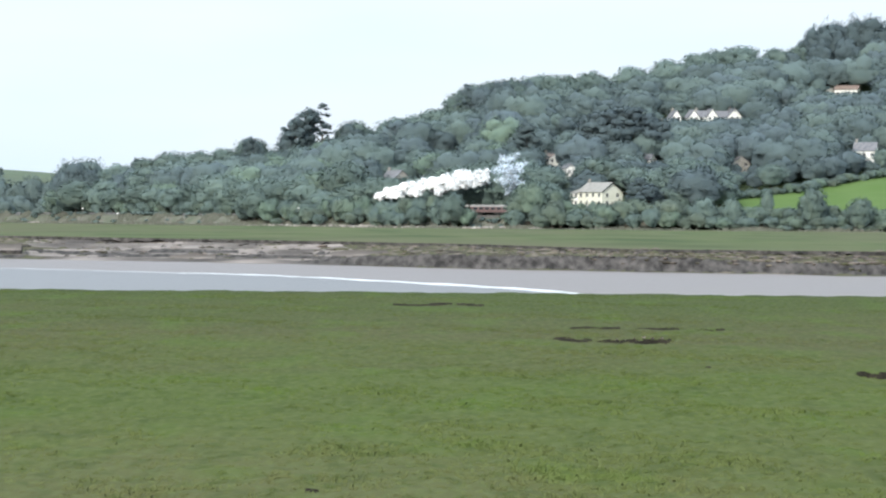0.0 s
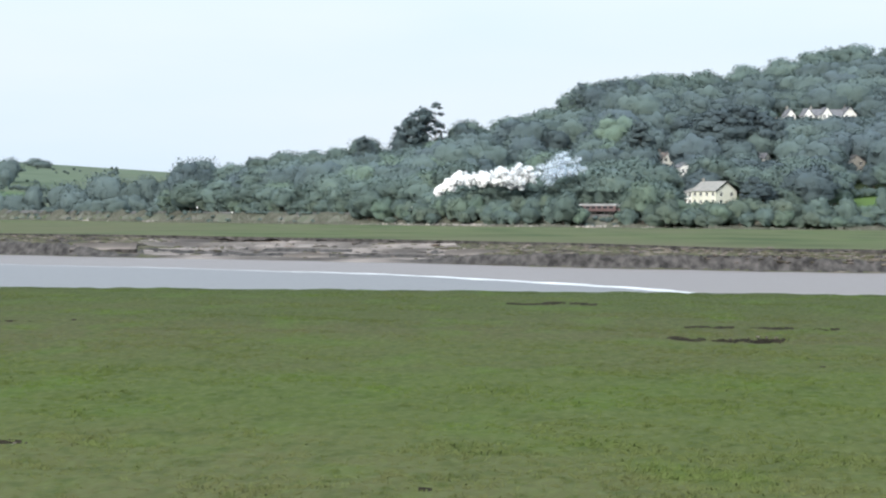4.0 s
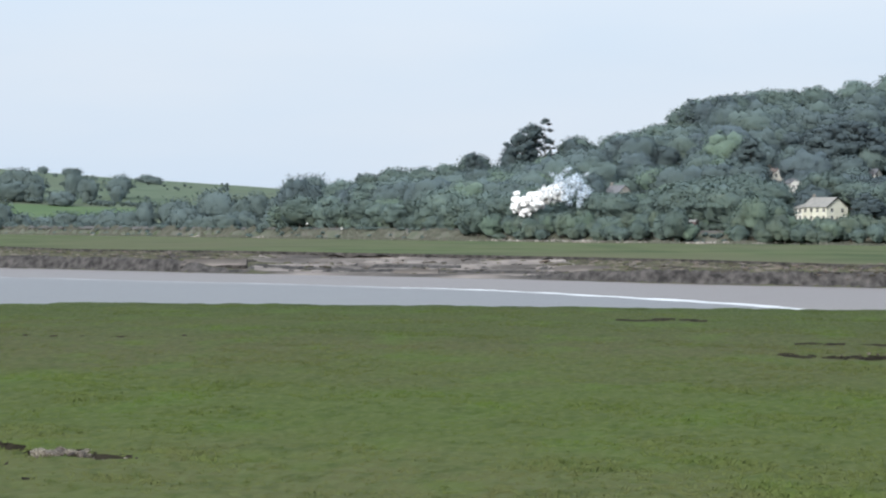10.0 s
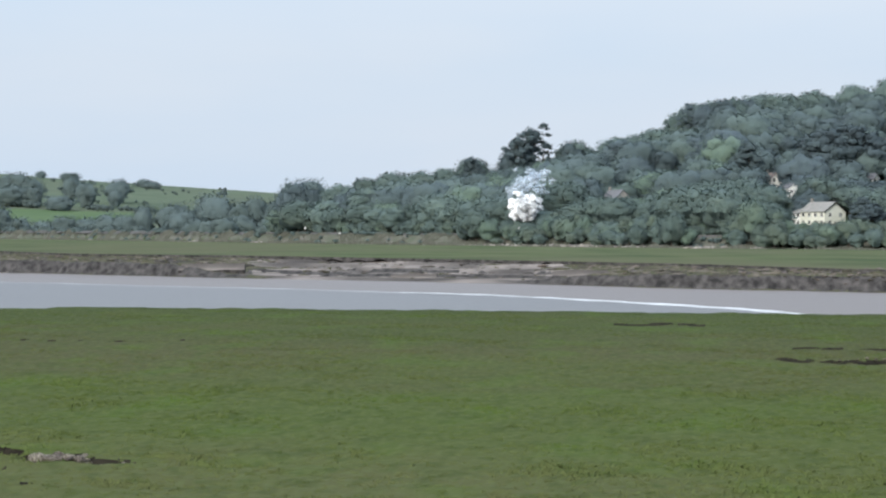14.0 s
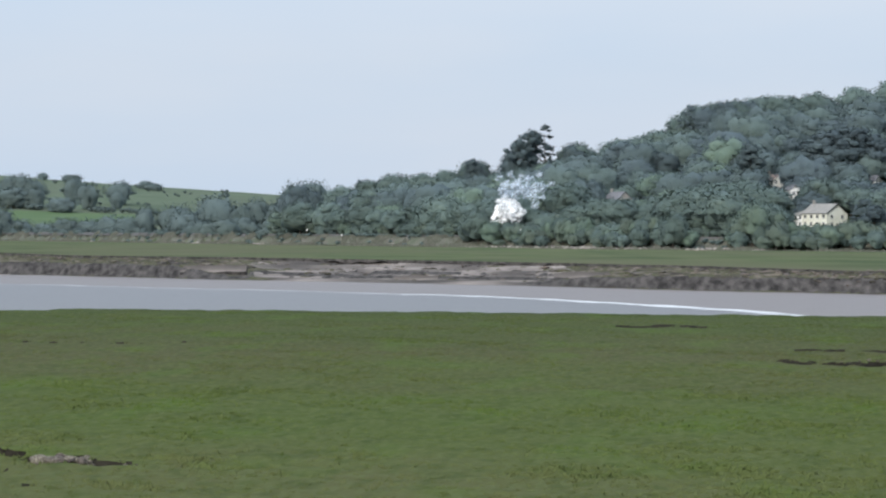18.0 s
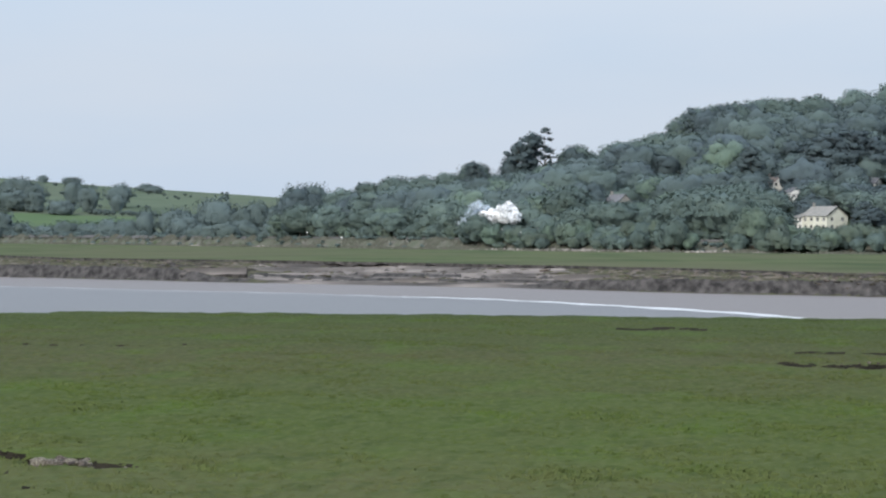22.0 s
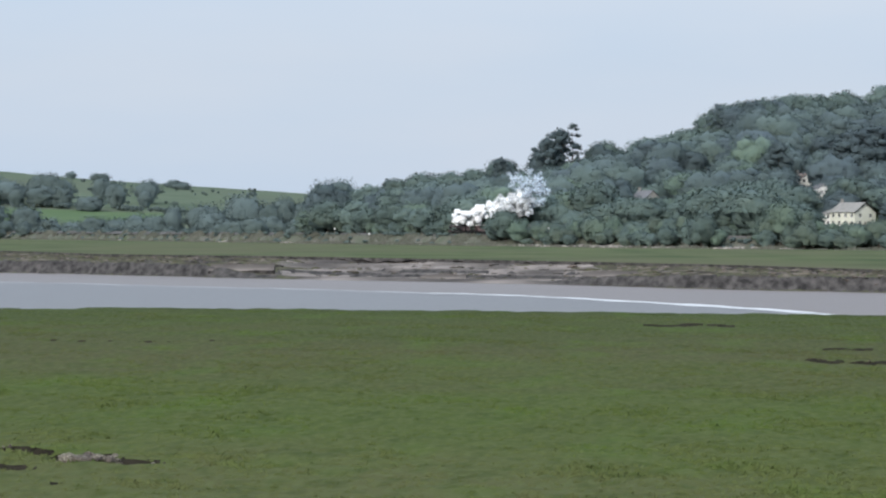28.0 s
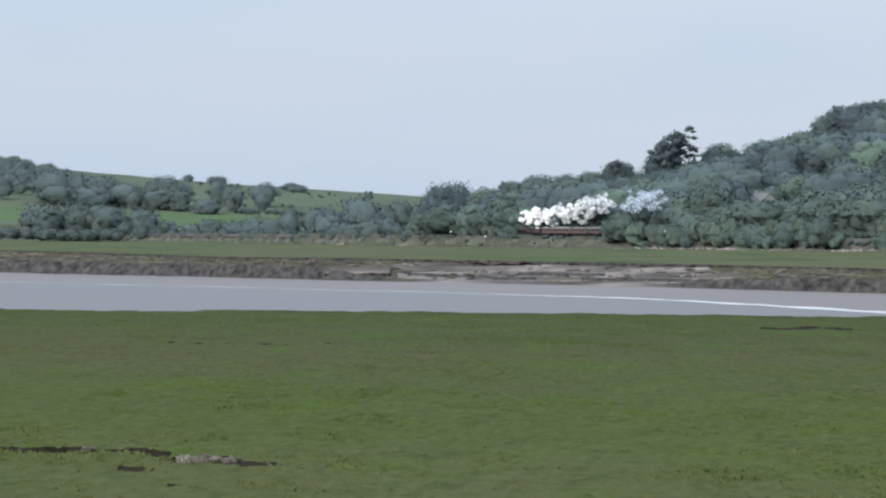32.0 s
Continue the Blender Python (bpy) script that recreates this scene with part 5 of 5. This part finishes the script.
def build_reeds():
    """Pale rough grass and reeds on the railway bank and at the marsh's far edge."""
    nr = np.random.RandomState(37)
    n = 24000
    x = np.where(nr.uniform(0, 1, n) < 0.75, nr.uniform(-700, 440, n), nr.uniform(440, 1700, n))
    d = np.interp(x, TRACK_X, TRACK_D) - np.where(nr.uniform(0, 1, n) < 0.6, nr.uniform(3.4, 19, n), nr.uniform(18, 40, n))
    X = bearing(x) * d
    Z = ground_z(X, d)
    clump = np.clip(0.6 + fbm(X, d, 22.0, 61), 0.1, 1.6)
    h = nr.uniform(0.5, 1.3, n) * clump
    w = h * nr.uniform(0.25, 0.6, n)
    lean = nr.uniform(-0.4, 0.4, n)
    V = np.stack([np.stack([X - w, d, Z - 0.1], -1), np.stack([X + w, d + 0.2, Z - 0.1], -1), np.stack([X + lean, d + 0.1, Z + h], -1)], 1).reshape(-1, 3)
    tagged(new("reeds", mesh_of("reeds", V, np.arange(3 * n).reshape(-1, 3), [REED])), "pale dry reeds and rough grass on the bank", "reeds", kind="stuff")
    nr = np.random.RandomState(41)
    V, Fc, N, n = [], [], [], 0
    rows = [(nr.uniform(-640, 425), -nr.uniform(3.8, 5.0), nr.uniform(0.9, 1.5), 2.2) for _ in range(100)]
    rows += [(nr.uniform(-600, 425), -nr.uniform(8, 18), nr.uniform(0.7, 1.9), 1.4) for _ in range(80)]
    rows += [(nr.uniform(822, 912), -nr.uniform(6.5, 18), nr.uniform(0.8, 1.6), 1.5) for _ in range(26)]
    for x, q, h, wide in rows:
        d = float(np.interp(x, TRACK_X, TRACK_D)) + q
        v, f, nrm = lobes_mesh(nr, broad_lobes(nr, h * wide * nr.uniform(0.8, 1.3), h, 9, 0.0), 80, 0.13)
        V.append(v + np.array(on_ground(x, d, -0.15)))
        Fc.append(f + n)
        N.append(nrm)
        n += len(v)
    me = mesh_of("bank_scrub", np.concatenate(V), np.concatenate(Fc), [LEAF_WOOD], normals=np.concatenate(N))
    tagged(new("bank_scrub", me), "low green scrub on the open railway bank", "scrub", kind="stuff")


def build_slabs():
    """Turf-capped slabs of the bank that have slid down onto the mud."""
    for x, d, length, high, turn, seed in ((-14, 429, 10.0, 0.55, 3, 3), (640, 392, 8.0, 0.35, 5, 5), (345, 414, 7.0, 0.30, -4, 6)):
        rng = np.random.RandomState(seed)
        bm = boxed(-length / 2, length / 2, -1.6, 1.6, -0.7, high)
        bmesh.ops.subdivide_edges(bm, edges=bm.edges[:], cuts=6, use_grid_fill=True)
        k, ph = rng.normal(0, 1.0, (6, 3)), rng.uniform(0, 6, 6)
        for v in bm.verts:
            p = np.array(v.co)
            w = np.sin(k @ p + ph)
            v.co += Vector((0.30 * w[0], 0.30 * w[1] - 0.25 * p[2], 0.10 * w[2] + 0.02 * p[0] + 0.28 * p[1] + rng.normal(0, 0.04)))
        for f in bm.faces:
            f.normal_update()
        top = [f for f in bm.faces if f.normal.z > 0.6 and f.calc_center_median().z > 0.0]
        cap = bmesh.new()
        for f in top:
            cap.faces.new([cap.verts.new(v.co + Vector((0, 0, 0.05))) for v in f.verts])
        bmesh.ops.remove_doubles(cap, verts=cap.verts, dist=0.01)
        p = on_ground(x, d)
        ob = thing("mud_slab", p, "slumped slab of dark mud with pale silt on top", "mud slab", "slabs on the far bank", turn)
        part("block", bm, MUD_DARK, ob)
        part("silt_top", cap, SAND, ob, "pale dried silt")


SHAPES = []
build_reeds()
build_tufts()
build_clods()
build_shore_stones()
build_bank_lumps()
build_slabs()
build_markers()

# ---- the train: engine, tender and coaches, each with +x ahead and z from the rail ----


def wheel_bm(r, w, spokes=10):
    bm = bmesh.new()
    bmesh.ops.create_cone(bm, cap_ends=True, segments=24, radius1=r, radius2=r, depth=w, matrix=Euler((radians(90), 0, 0)).to_matrix().to_4x4())
    bmesh.ops.create_cone(bm, cap_ends=True, segments=24, radius1=r + 0.03, radius2=r + 0.03, depth=w * 0.25, matrix=Matrix.Translation((0, w * 0.4, 0)) @ Euler((radians(90), 0, 0)).to_matrix().to_4x4())
    for i in range(spokes):
        a = 6.283 * i / spokes
        tube(bm, (0.1 * math.cos(a), -w * 0.55, 0.1 * math.sin(a)), (r * 0.9 * math.cos(a), -w * 0.55, r * 0.9 * math.sin(a)), 0.05, 0.05, 4)
    return bm


DRIVERS = []


def build_engine():
    ob = thing("locomotive", (0, 0, 0), "crimson steam locomotive with black smokebox pulling coaches", "locomotive")
    bm = bmesh.new()
    tube(bm, (-2.2, 0, 2.75), (3.6, 0, 2.65), 0.88, 0.78, 24)
    for x in (-1.2, 0.4, 2.0):
        tube(bm, (x, 0, 2.70), (x + 0.07, 0, 2.70), 0.90, 0.89, 24)
    part("boiler", bm, CRIMSON, ob)
    part("firebox", boxed(-4.6, -2.1, -0.85, 0.85, 1.2, 3.55, 0.3), CRIMSON, ob)
    bm = tube(bmesh.new(), (3.6, 0, 2.65), (5.2, 0, 2.65), 0.84, 0.84, 24)
    tube(bm, (5.2, 0, 2.65), (5.32, 0, 2.65), 0.70, 0.55, 24)
    part("smokebox", bm, BLACK_IRON, ob, "sooty black smokebox")
    bm = tube(bmesh.new(), (4.5, 0, 3.4), (4.5, 0, 3.95), 0.28, 0.24, 16)
    tube(bm, (4.5, 0, 3.92), (4.5, 0, 4.02), 0.32, 0.32, 16)
    part("chimney", bm, BLACK_IRON, ob)
    bm = bmesh.new()
    bmesh.ops.create_uvsphere(bm, u_segments=16, v_segments=8, radius=0.36, matrix=Matrix.Translation((1.0, 0, 3.55)))
    part("dome", bm, CRIMSON, ob)
    bm = tube(bmesh.new(), (-3.6, 0.2, 3.5), (-3.6, 0.2, 3.85), 0.09, 0.09, 8)
    tube(bm, (-3.6, -0.2, 3.5), (-3.6, -0.2, 3.85), 0.09, 0.09, 8)
    part("safety_valve", bm, STEEL, ob)
    bm = box(box(boxed(-6.4, -4.6, -1.3, -1.22, 1.25, 3.2), -6.4, -4.6, 1.22, 1.3, 1.25, 3.2), -4.68, -4.6, -1.3, 1.3, 1.25, 3.4)
    cab = part("cab", bm, CRIMSON, ob)
    part("cab_roof", prism([(-1.35, 3.2), (1.35, 3.2), (1.0, 3.62), (0.4, 3.82), (-0.4, 3.82), (-1.0, 3.62)], -6.6, -4.5), BLACK_IRON, cab)
    for s in (-1, 1):
        part("cab_window", boxed(-5.9, -5.2, s * 1.31 - 0.02, s * 1.31 + 0.02, 2.35, 2.95), PANE, cab)
        part("running_board", boxed(-4.6, 5.4, s * 0.85 - 0.4, s * 0.85 + 0.4, 1.45, 1.53), BLACK_IRON, ob)
        part("cylinder", tube(bmesh.new(), (3.6, s * 1.0, 0.95), (4.7, s * 1.0, 0.95), 0.36, 0.36, 14), CRIMSON, ob)
        part("connecting_rod", boxed(-2.4, 3.6, s * 1.08 - 0.04, s * 1.08 + 0.04, 0.85, 0.97), STEEL, ob)
        for x in (-3.2, -0.8, 1.6):
            bm = wheel_bm(0.93, 0.14, 14)
            if s > 0:
                bm.transform(Euler((0, 0, math.pi)).to_matrix().to_4x4())
            w = part("driving_wheel", bm, BLACK_IRON, ob)
            w.matrix_basis = pose(x, s * 0.80, 0.93)
            DRIVERS.append((w, x, s * 0.80, 0.93))
        for x in (3.2, 5.0):
            bm = wheel_bm(0.48, 0.13, 8)
            if s > 0:
                bm.transform(Euler((0, 0, math.pi)).to_matrix().to_4x4())
            w = part("leading_wheel", bm, BLACK_IRON, ob)
            w.matrix_basis = pose(x, s * 0.78, 0.48)
            DRIVERS.append((w, x, s * 0.78, 0.48))
        part("buffer", tube(bmesh.new(), (5.6, s * 0.87, 1.05), (6.1, s * 0.87, 1.05), 0.10, 0.22, 12), STEEL, ob)
    part("frame", boxed(-6.3, 5.4, -0.65, 0.65, 0.75, 1.4), BLACK_IRON, ob)
    part("buffer_beam", boxed(5.4, 5.6, -1.25, 1.25, 0.8, 1.35), CRIMSON, ob)
    return ob


def build_tender():
    ob = thing("tender", (0, 0, 0), "crimson tender heaped with coal, with a white tank top", "tender")
    part("tank", boxed(-3.6, 3.4, -1.25, 1.25, 1.3, 3.1, 0.08), CRIMSON, ob)
    # the rear of the tank has a white top
    part("tank_top", prism([(-1.2, 3.1), (1.2, 3.1), (0.9, 3.55), (-0.9, 3.55)], -3.5, 0.6), FRAME_WHITE, ob, "plain white tank top")
    rng = np.random.RandomState(3)
    base, tri = ico(2)
    heap = [base * rng.uniform(0.8, 1.2, (len(base), 1)) * (0.7, 0.6, 0.4) + (x, y, 3.1) for x in (0.9, 1.6, 2.3) for y in (-0.5, 0.4)]
    v, f = np.concatenate(heap), np.concatenate([tri + k * len(base) for k in range(6)])
    part("coal", mesh_of("coal", v, f, [BLACK_IRON]), None, ob, "black heaped coal")
    part("frame", boxed(-3.7, 3.5, -1.0, 1.0, 0.9, 1.3), BLACK_IRON, ob)
    for s in (-1, 1):
        for x in (-2.4, 0.0, 2.4):
            bm = wheel_bm(0.62, 0.13, 10)
            if s > 0:
                bm.transform(Euler((0, 0, math.pi)).to_matrix().to_4x4())
            w = part("wheel", bm, BLACK_IRON, ob)
            w.matrix_basis = pose(x, s * 0.78, 0.62)
    return ob


def build_coach():
    ob = thing("railway_coach", (0, 0, 0), "maroon railway coach with grey roof and large windows", "railway coach", "coaches of the train")
    half = 9.75
    side = [(-1.38, 1.15), (1.38, 1.15), (1.40, 2.0), (1.34, 3.05), (-1.34, 3.05), (-1.40, 2.0)]
    body = part("body", prism(side, -half, half), MAROON, ob)
    roof = [(-1.36, 3.05), (1.36, 3.05), (1.15, 3.45), (0.65, 3.72), (0, 3.82), (-0.65, 3.72), (-1.15, 3.45)]
    part("roof", prism(roof, -half - 0.05, half + 0.05), COACH_ROOF, ob, "grey rounded roof")
    for s in (-1, 1):
        for i in range(8):
            x = -7.9 + i * 2.26
            bm = boxed(x - 0.72, x + 0.72, s * 1.385 - 0.03, s * 1.385 + 0.03, 2.05, 2.85, 0.02)
            part("window", bm, PANE, body)
        for x in (-9.2, 9.2):
            part("door", boxed(x - 0.38, x + 0.38, s * 1.39 - 0.025, s * 1.39 + 0.025, 1.2, 2.98), MAROON, body)
        part("solebar", boxed(-half, half, s * 1.2 - 0.06, s * 1.2 + 0.06, 0.95, 1.15), BLACK_IRON, ob)
    for x in (-7.0, 7.0):
        b = part("bogie", boxed(x - 1.9, x + 1.9, -1.1, 1.1, 0.45, 0.85, 0.05), BLACK_IRON, ob)
        for wx in (x - 1.3, x + 1.3):
            for s in (-1, 1):
                bm = wheel_bm(0.46, 0.13, 6)
                bm.transform(Matrix.Translation((wx, s * 0.78, 0.46)) @ Euler((0, 0, math.pi if s > 0 else 0)).to_matrix().to_4x4())
                part("wheel", bm, BLACK_IRON, b)
    for x in (-half - 0.25, half + 0.25):
        part("gangway", boxed(x - 0.22, x + 0.22, -0.5, 0.5, 1.2, 3.1), BLACK_IRON, ob)
    for x in (-5, -1.5, 2, 5.5):
        part("roof_vent", boxed(x - 0.2, x + 0.2, -0.15, 0.15, 3.78, 3.95, 0.03), COACH_ROOF, ob)
    part("battery_box", boxed(-2.2, 0.4, -1.1, 1.1, 0.4, 0.95), BLACK_IRON, ob)
    return ob


engine, tender = build_engine(), build_tender()
coaches = [build_coach()]
for _ in range(3):
    coaches.append(copy_thing(coaches[0], pose(0, 0, 0)))

# ---- steam ----
# seconds; then four nodes of the white plume and two of the thin smoke, each sheet x, y, radius
PLUME_A = [
    (0.0, (671, 347, 6), (726, 334, 15), (782, 325, 15), (856, 315, 11), (887, 325, 15), (911, 294, 10)),
    (1.0, (656, 333, 10), (683, 331, 17), (732, 329, 19), (769, 325, 14), (819, 313, 18), (856, 306, 12)),
    (2.0, (634, 330, 6), (671, 325, 14), (708, 331, 19), (752, 321, 15), (795, 313, 12), (838, 306, 14)),
    (3.0, (604, 326, 5), (643, 326, 8), (693, 325, 16), (742, 325, 19), (780, 318, 14), (816, 311, 16)),
    (4.0, (572, 343, 5), (612, 319, 10), (674, 319, 14), (735, 316, 19), (770, 310, 14), (809, 300, 14)),
    (6.5, (537, 348, 8), (574, 326, 13), (617, 308, 17), (648, 311, 14), (675, 307, 14), (690, 305, 12)),
    (8.0, (527, 343, 13), (560, 331, 15), (598, 316, 14), (628, 303, 14), (641, 285, 15), (702, 316, 8)),
]
PLUME_B = [
    (9.0, (532, 335, 17), (563, 330, 16), (600, 314, 13), (631, 311, 12), (643, 286, 14), (660, 290, 10)),
    (10.0, (527, 332, 17), (548, 336, 19), (579, 317, 11), (604, 311, 12), (616, 305, 18), (630, 300, 14)),
    (11.0, (526, 307, 14), (538, 332, 21), (563, 323, 14), (550, 313, 16), (600, 307, 20), (610, 300, 14)),
    (12.0, (539, 294, 15), (551, 323, 21), (551, 343, 14), (572, 310, 14), (527, 286, 12), (576, 292, 14)),
    (13.0, (539, 332, 19), (533, 345, 14), (551, 319, 14), (545, 340, 16), (527, 291, 16), (572, 291, 16)),
    (14.0, (536, 326, 21), (524, 342, 14), (552, 320, 16), (540, 344, 12), (522, 289, 14), (565, 283, 12)),
    (17.0, (506, 344, 17), (487, 350, 10), (522, 337, 14), (503, 331, 14), (497, 300, 12), (559, 300, 14)),
]
PLUME_C = [
    (18.0, (503, 335, 17), (484, 351, 8), (521, 339, 12), (494, 325, 12), (488, 298, 8), (562, 298, 14)),
    (19.0, (505, 337, 17), (481, 343, 12), (524, 348, 12), (497, 325, 12), (468, 353, 8), (505, 306, 10)),
    (20.0, (485, 338, 14), (503, 330, 16), (474, 350, 8), (516, 325, 12), (466, 315, 10), (528, 334, 10)),
    (21.0, (447, 340, 12), (478, 344, 12), (502, 340, 12), (465, 331, 10), (434, 328, 10), (496, 360, 8)),
    (22.0, (456, 346, 8), (477, 343, 12), (501, 333, 14), (514, 343, 12), (440, 357, 8), (458, 327, 8)),
    (23.0, (477, 332, 12), (495, 336, 15), (507, 333, 12), (498, 349, 8), (440, 348, 8), (464, 323, 8)),
    (24.0, (463, 322, 13), (488, 324, 17), (509, 315, 12), (497, 350, 8), (450, 330, 8), (480, 310, 10)),
]
PLUME_D = [
    (24.5, (465, 323, 14), (490, 321, 19), (518, 307, 12), (494, 346, 8), (450, 328, 8), (490, 300, 10)),
    (26.5, (393, 353, 9), (423, 343, 12), (460, 319, 21), (497, 324, 18), (522, 296, 14), (541, 296, 10)),
    (27.0, (390, 347, 12), (427, 338, 15), (470, 319, 20), (501, 324, 16), (482, 296, 12), (544, 289, 10)),
    (28.0, (369, 350, 12), (414, 342, 17), (458, 329, 17), (495, 318, 18), (482, 290, 16), (515, 292, 12)),
    (29.0, (348, 347, 12), (389, 341, 17), (438, 322, 17), (487, 316, 16), (500, 296, 14), (450, 302, 10)),
    (30.0, (322, 350, 11), (372, 342, 17), (421, 327, 15), (489, 315, 14), (508, 290, 12), (464, 315, 12)),
    (31.0, (300, 348, 11), (350, 337, 17), (399, 325, 17), (442, 316, 11), (485, 313, 16), (510, 288, 12)),
    (32.0, (282, 346, 11), (326, 340, 15), (375, 335, 17), (418, 317, 16), (461, 317, 10), (511, 311, 10)),
]
PLUME = PLUME_A + PLUME_B + PLUME_C + PLUME_D


def billow(name, rng, knobs, depth, mat):
    """One knobbly cauliflower of vapour about a metre in radius."""
    v, f = ico(3)
    dirs = rng.normal(size=(knobs, 3))
    dirs /= np.linalg.norm(dirs, axis=1)[:, None]
    wide = rng.uniform(0.25, 0.55, knobs)
    lift = np.max(np.clip(1 - np.arccos(np.clip(v @ dirs.T, -1, 1)) / wide, 0, 1) ** 0.6 * rng.uniform(0.5, 1.0, knobs), axis=1)
    r = (1 - depth * 0.6) + depth * lift
    soft = v * 0.30 + (0, -0.30, 0.60)
    return mesh_of(name, v * r[:, None] * (1.0, 1.0, 0.9), f, [mat], smooth=True, normals=soft / np.linalg.norm(soft, axis=1)[:, None])


def build_steam():
    ob = thing("steam_plume", (0, 0, 0), "billowing white steam and thin bluish smoke trailing the locomotive", "steam")
    rng = np.random.RandomState(21)
    shapes, torn, thin = [], [], []
    for k in range(6):
        shapes.append(billow("puff", rng, 30, 0.5, STEAM))
        torn.append(billow("puff", rng, 30, 0.95, STEAM_THIN))
        thin.append(billow("wisp", rng, 14, 0.95, WISP))
    made = []
    for i in range(190):
        s = 3.0 * ((i + rng.uniform(0, 1)) / 190) ** 1.25
        u = rng.normal(size=3)
        u /= np.linalg.norm(u)
        u *= rng.uniform(0.05, 1.0) ** 0.7
        size = rng.uniform(0.7, 1.6) * (0.85 + 0.22 * s)
        p = part("puff", (shapes if rng.uniform(0, 1) < 1.25 - 0.42 * s else torn)[i % 6], None, ob)
        p.scale = (size,) * 3
        made.append((p, 0, s, u, size))
    for i in range(66):
        s = 3.0 - 1.1 * rng.uniform(0, 1) ** 1.3
        u = rng.normal(size=3) * 0.45
        size = rng.uniform(0.8, 1.9)
        p = part("puff", torn[i % 6], None, ob)
        p.scale = (size,) * 3
        made.append((p, 0, s, u, size))
    for i in range(48):
        s = (i + rng.uniform(0, 1)) / 48
        u = rng.normal(size=3) * 0.85
        size = rng.uniform(0.9, 2.3)
        p = part("wisp", thin[i % 6], None, ob, "thin bluish smoke")
        p.scale = (size,) * 3
        made.append((p, 1, s, u, size))
    return ob, made


plume, puffs = build_steam()


def plume_rows(kind, s, u, size, phase):
    rows = []
    for t, *nodes in PLUME:
        seq = nodes[:4] if kind == 0 else nodes[4:]
        k = min(int(s), len(seq) - 2)
        f = s - k
        x, y, r = (a + (b - a) * f for a, b in zip(seq[k], seq[k + 1]))
        d = float(np.interp(x, _tx, _td)) - (4.0 if kind == 0 else 2.0)
        r *= 1.35 if kind == 0 else 1.2
        room = max(0.15, r - size * (0.38 if kind == 0 else 0.0) * F / d)
        swirl = phase + t * 0.35
        ux, uz = u[0] * math.cos(swirl) - u[2] * math.sin(swirl), u[0] * math.sin(swirl) + u[2] * math.cos(swirl)
        p = spot(x + ux * room, y - uz * room, d + u[1] * room * 0.25)
        rows.append((t, pose(p.x, p.y, p.z, 25 * math.sin(phase + t * 0.5), 20 * math.cos(phase * 2 + t * 0.4), 30 * math.sin(phase + t * 0.3))))
    return rows


# ---- motion of the train: seconds, sheet x of the engine's buffers ----
RUN = [(0, 668), (1, 643), (2, 619), (3, 595), (4, 571), (5, 553), (6.5, 528), (8, 499), (9, 481), (11, 469), (13, 465), (16, 461), (19, 454), (22, 443),
       (23, 435), (24, 425), (25, 411), (26.5, 388), (28, 355), (29, 333), (30, 312), (31, 290), (32, 268)]


def on_rails(s_mid, half):
    a, b = along(s_mid - half), along(s_mid + half)
    way = a - b                      # the train runs towards smaller reach
    return pose(*((a + b) / 2), 0, 0, math.degrees(math.atan2(way.y, way.x)))


def motions():
    ts = np.arange(0, 32.01, 0.5)
    front = np.interp(ts, [r[0] for r in RUN], [reach_at(r[1]) for r in RUN])
    front = np.convolve(np.pad(front, 2, mode="reflect", reflect_type="odd"), np.ones(5) / 5, mode="valid")
    walk(engine, [(t, on_rails(s + 6.1, 3.0)) for t, s in zip(ts, front)])
    walk(tender, [(t, on_rails(s + 6.1 + 6.6 + 3.9, 2.4)) for t, s in zip(ts, front)])
    for i, c in enumerate(coaches):
        walk(c, [(t, on_rails(s + 20.6 + 10.2 + 20.2 * i, 7.0)) for t, s in zip(ts, front)])
    fine = np.arange(0, 32.01, 0.1)
    way = front[0] - np.interp(fine, ts, front)
    for w, x, y, r in DRIVERS:
        walk(w, [(t, pose(x, y, r) @ Matrix.Rotation(g / r, 4, "Y")) for t, g in zip(fine[::2], way[::2])])
    for n, (p, kind, s, u, size) in enumerate(puffs):
        walk(p, plume_rows(kind, s, u, size, n * 1.7))


motions()
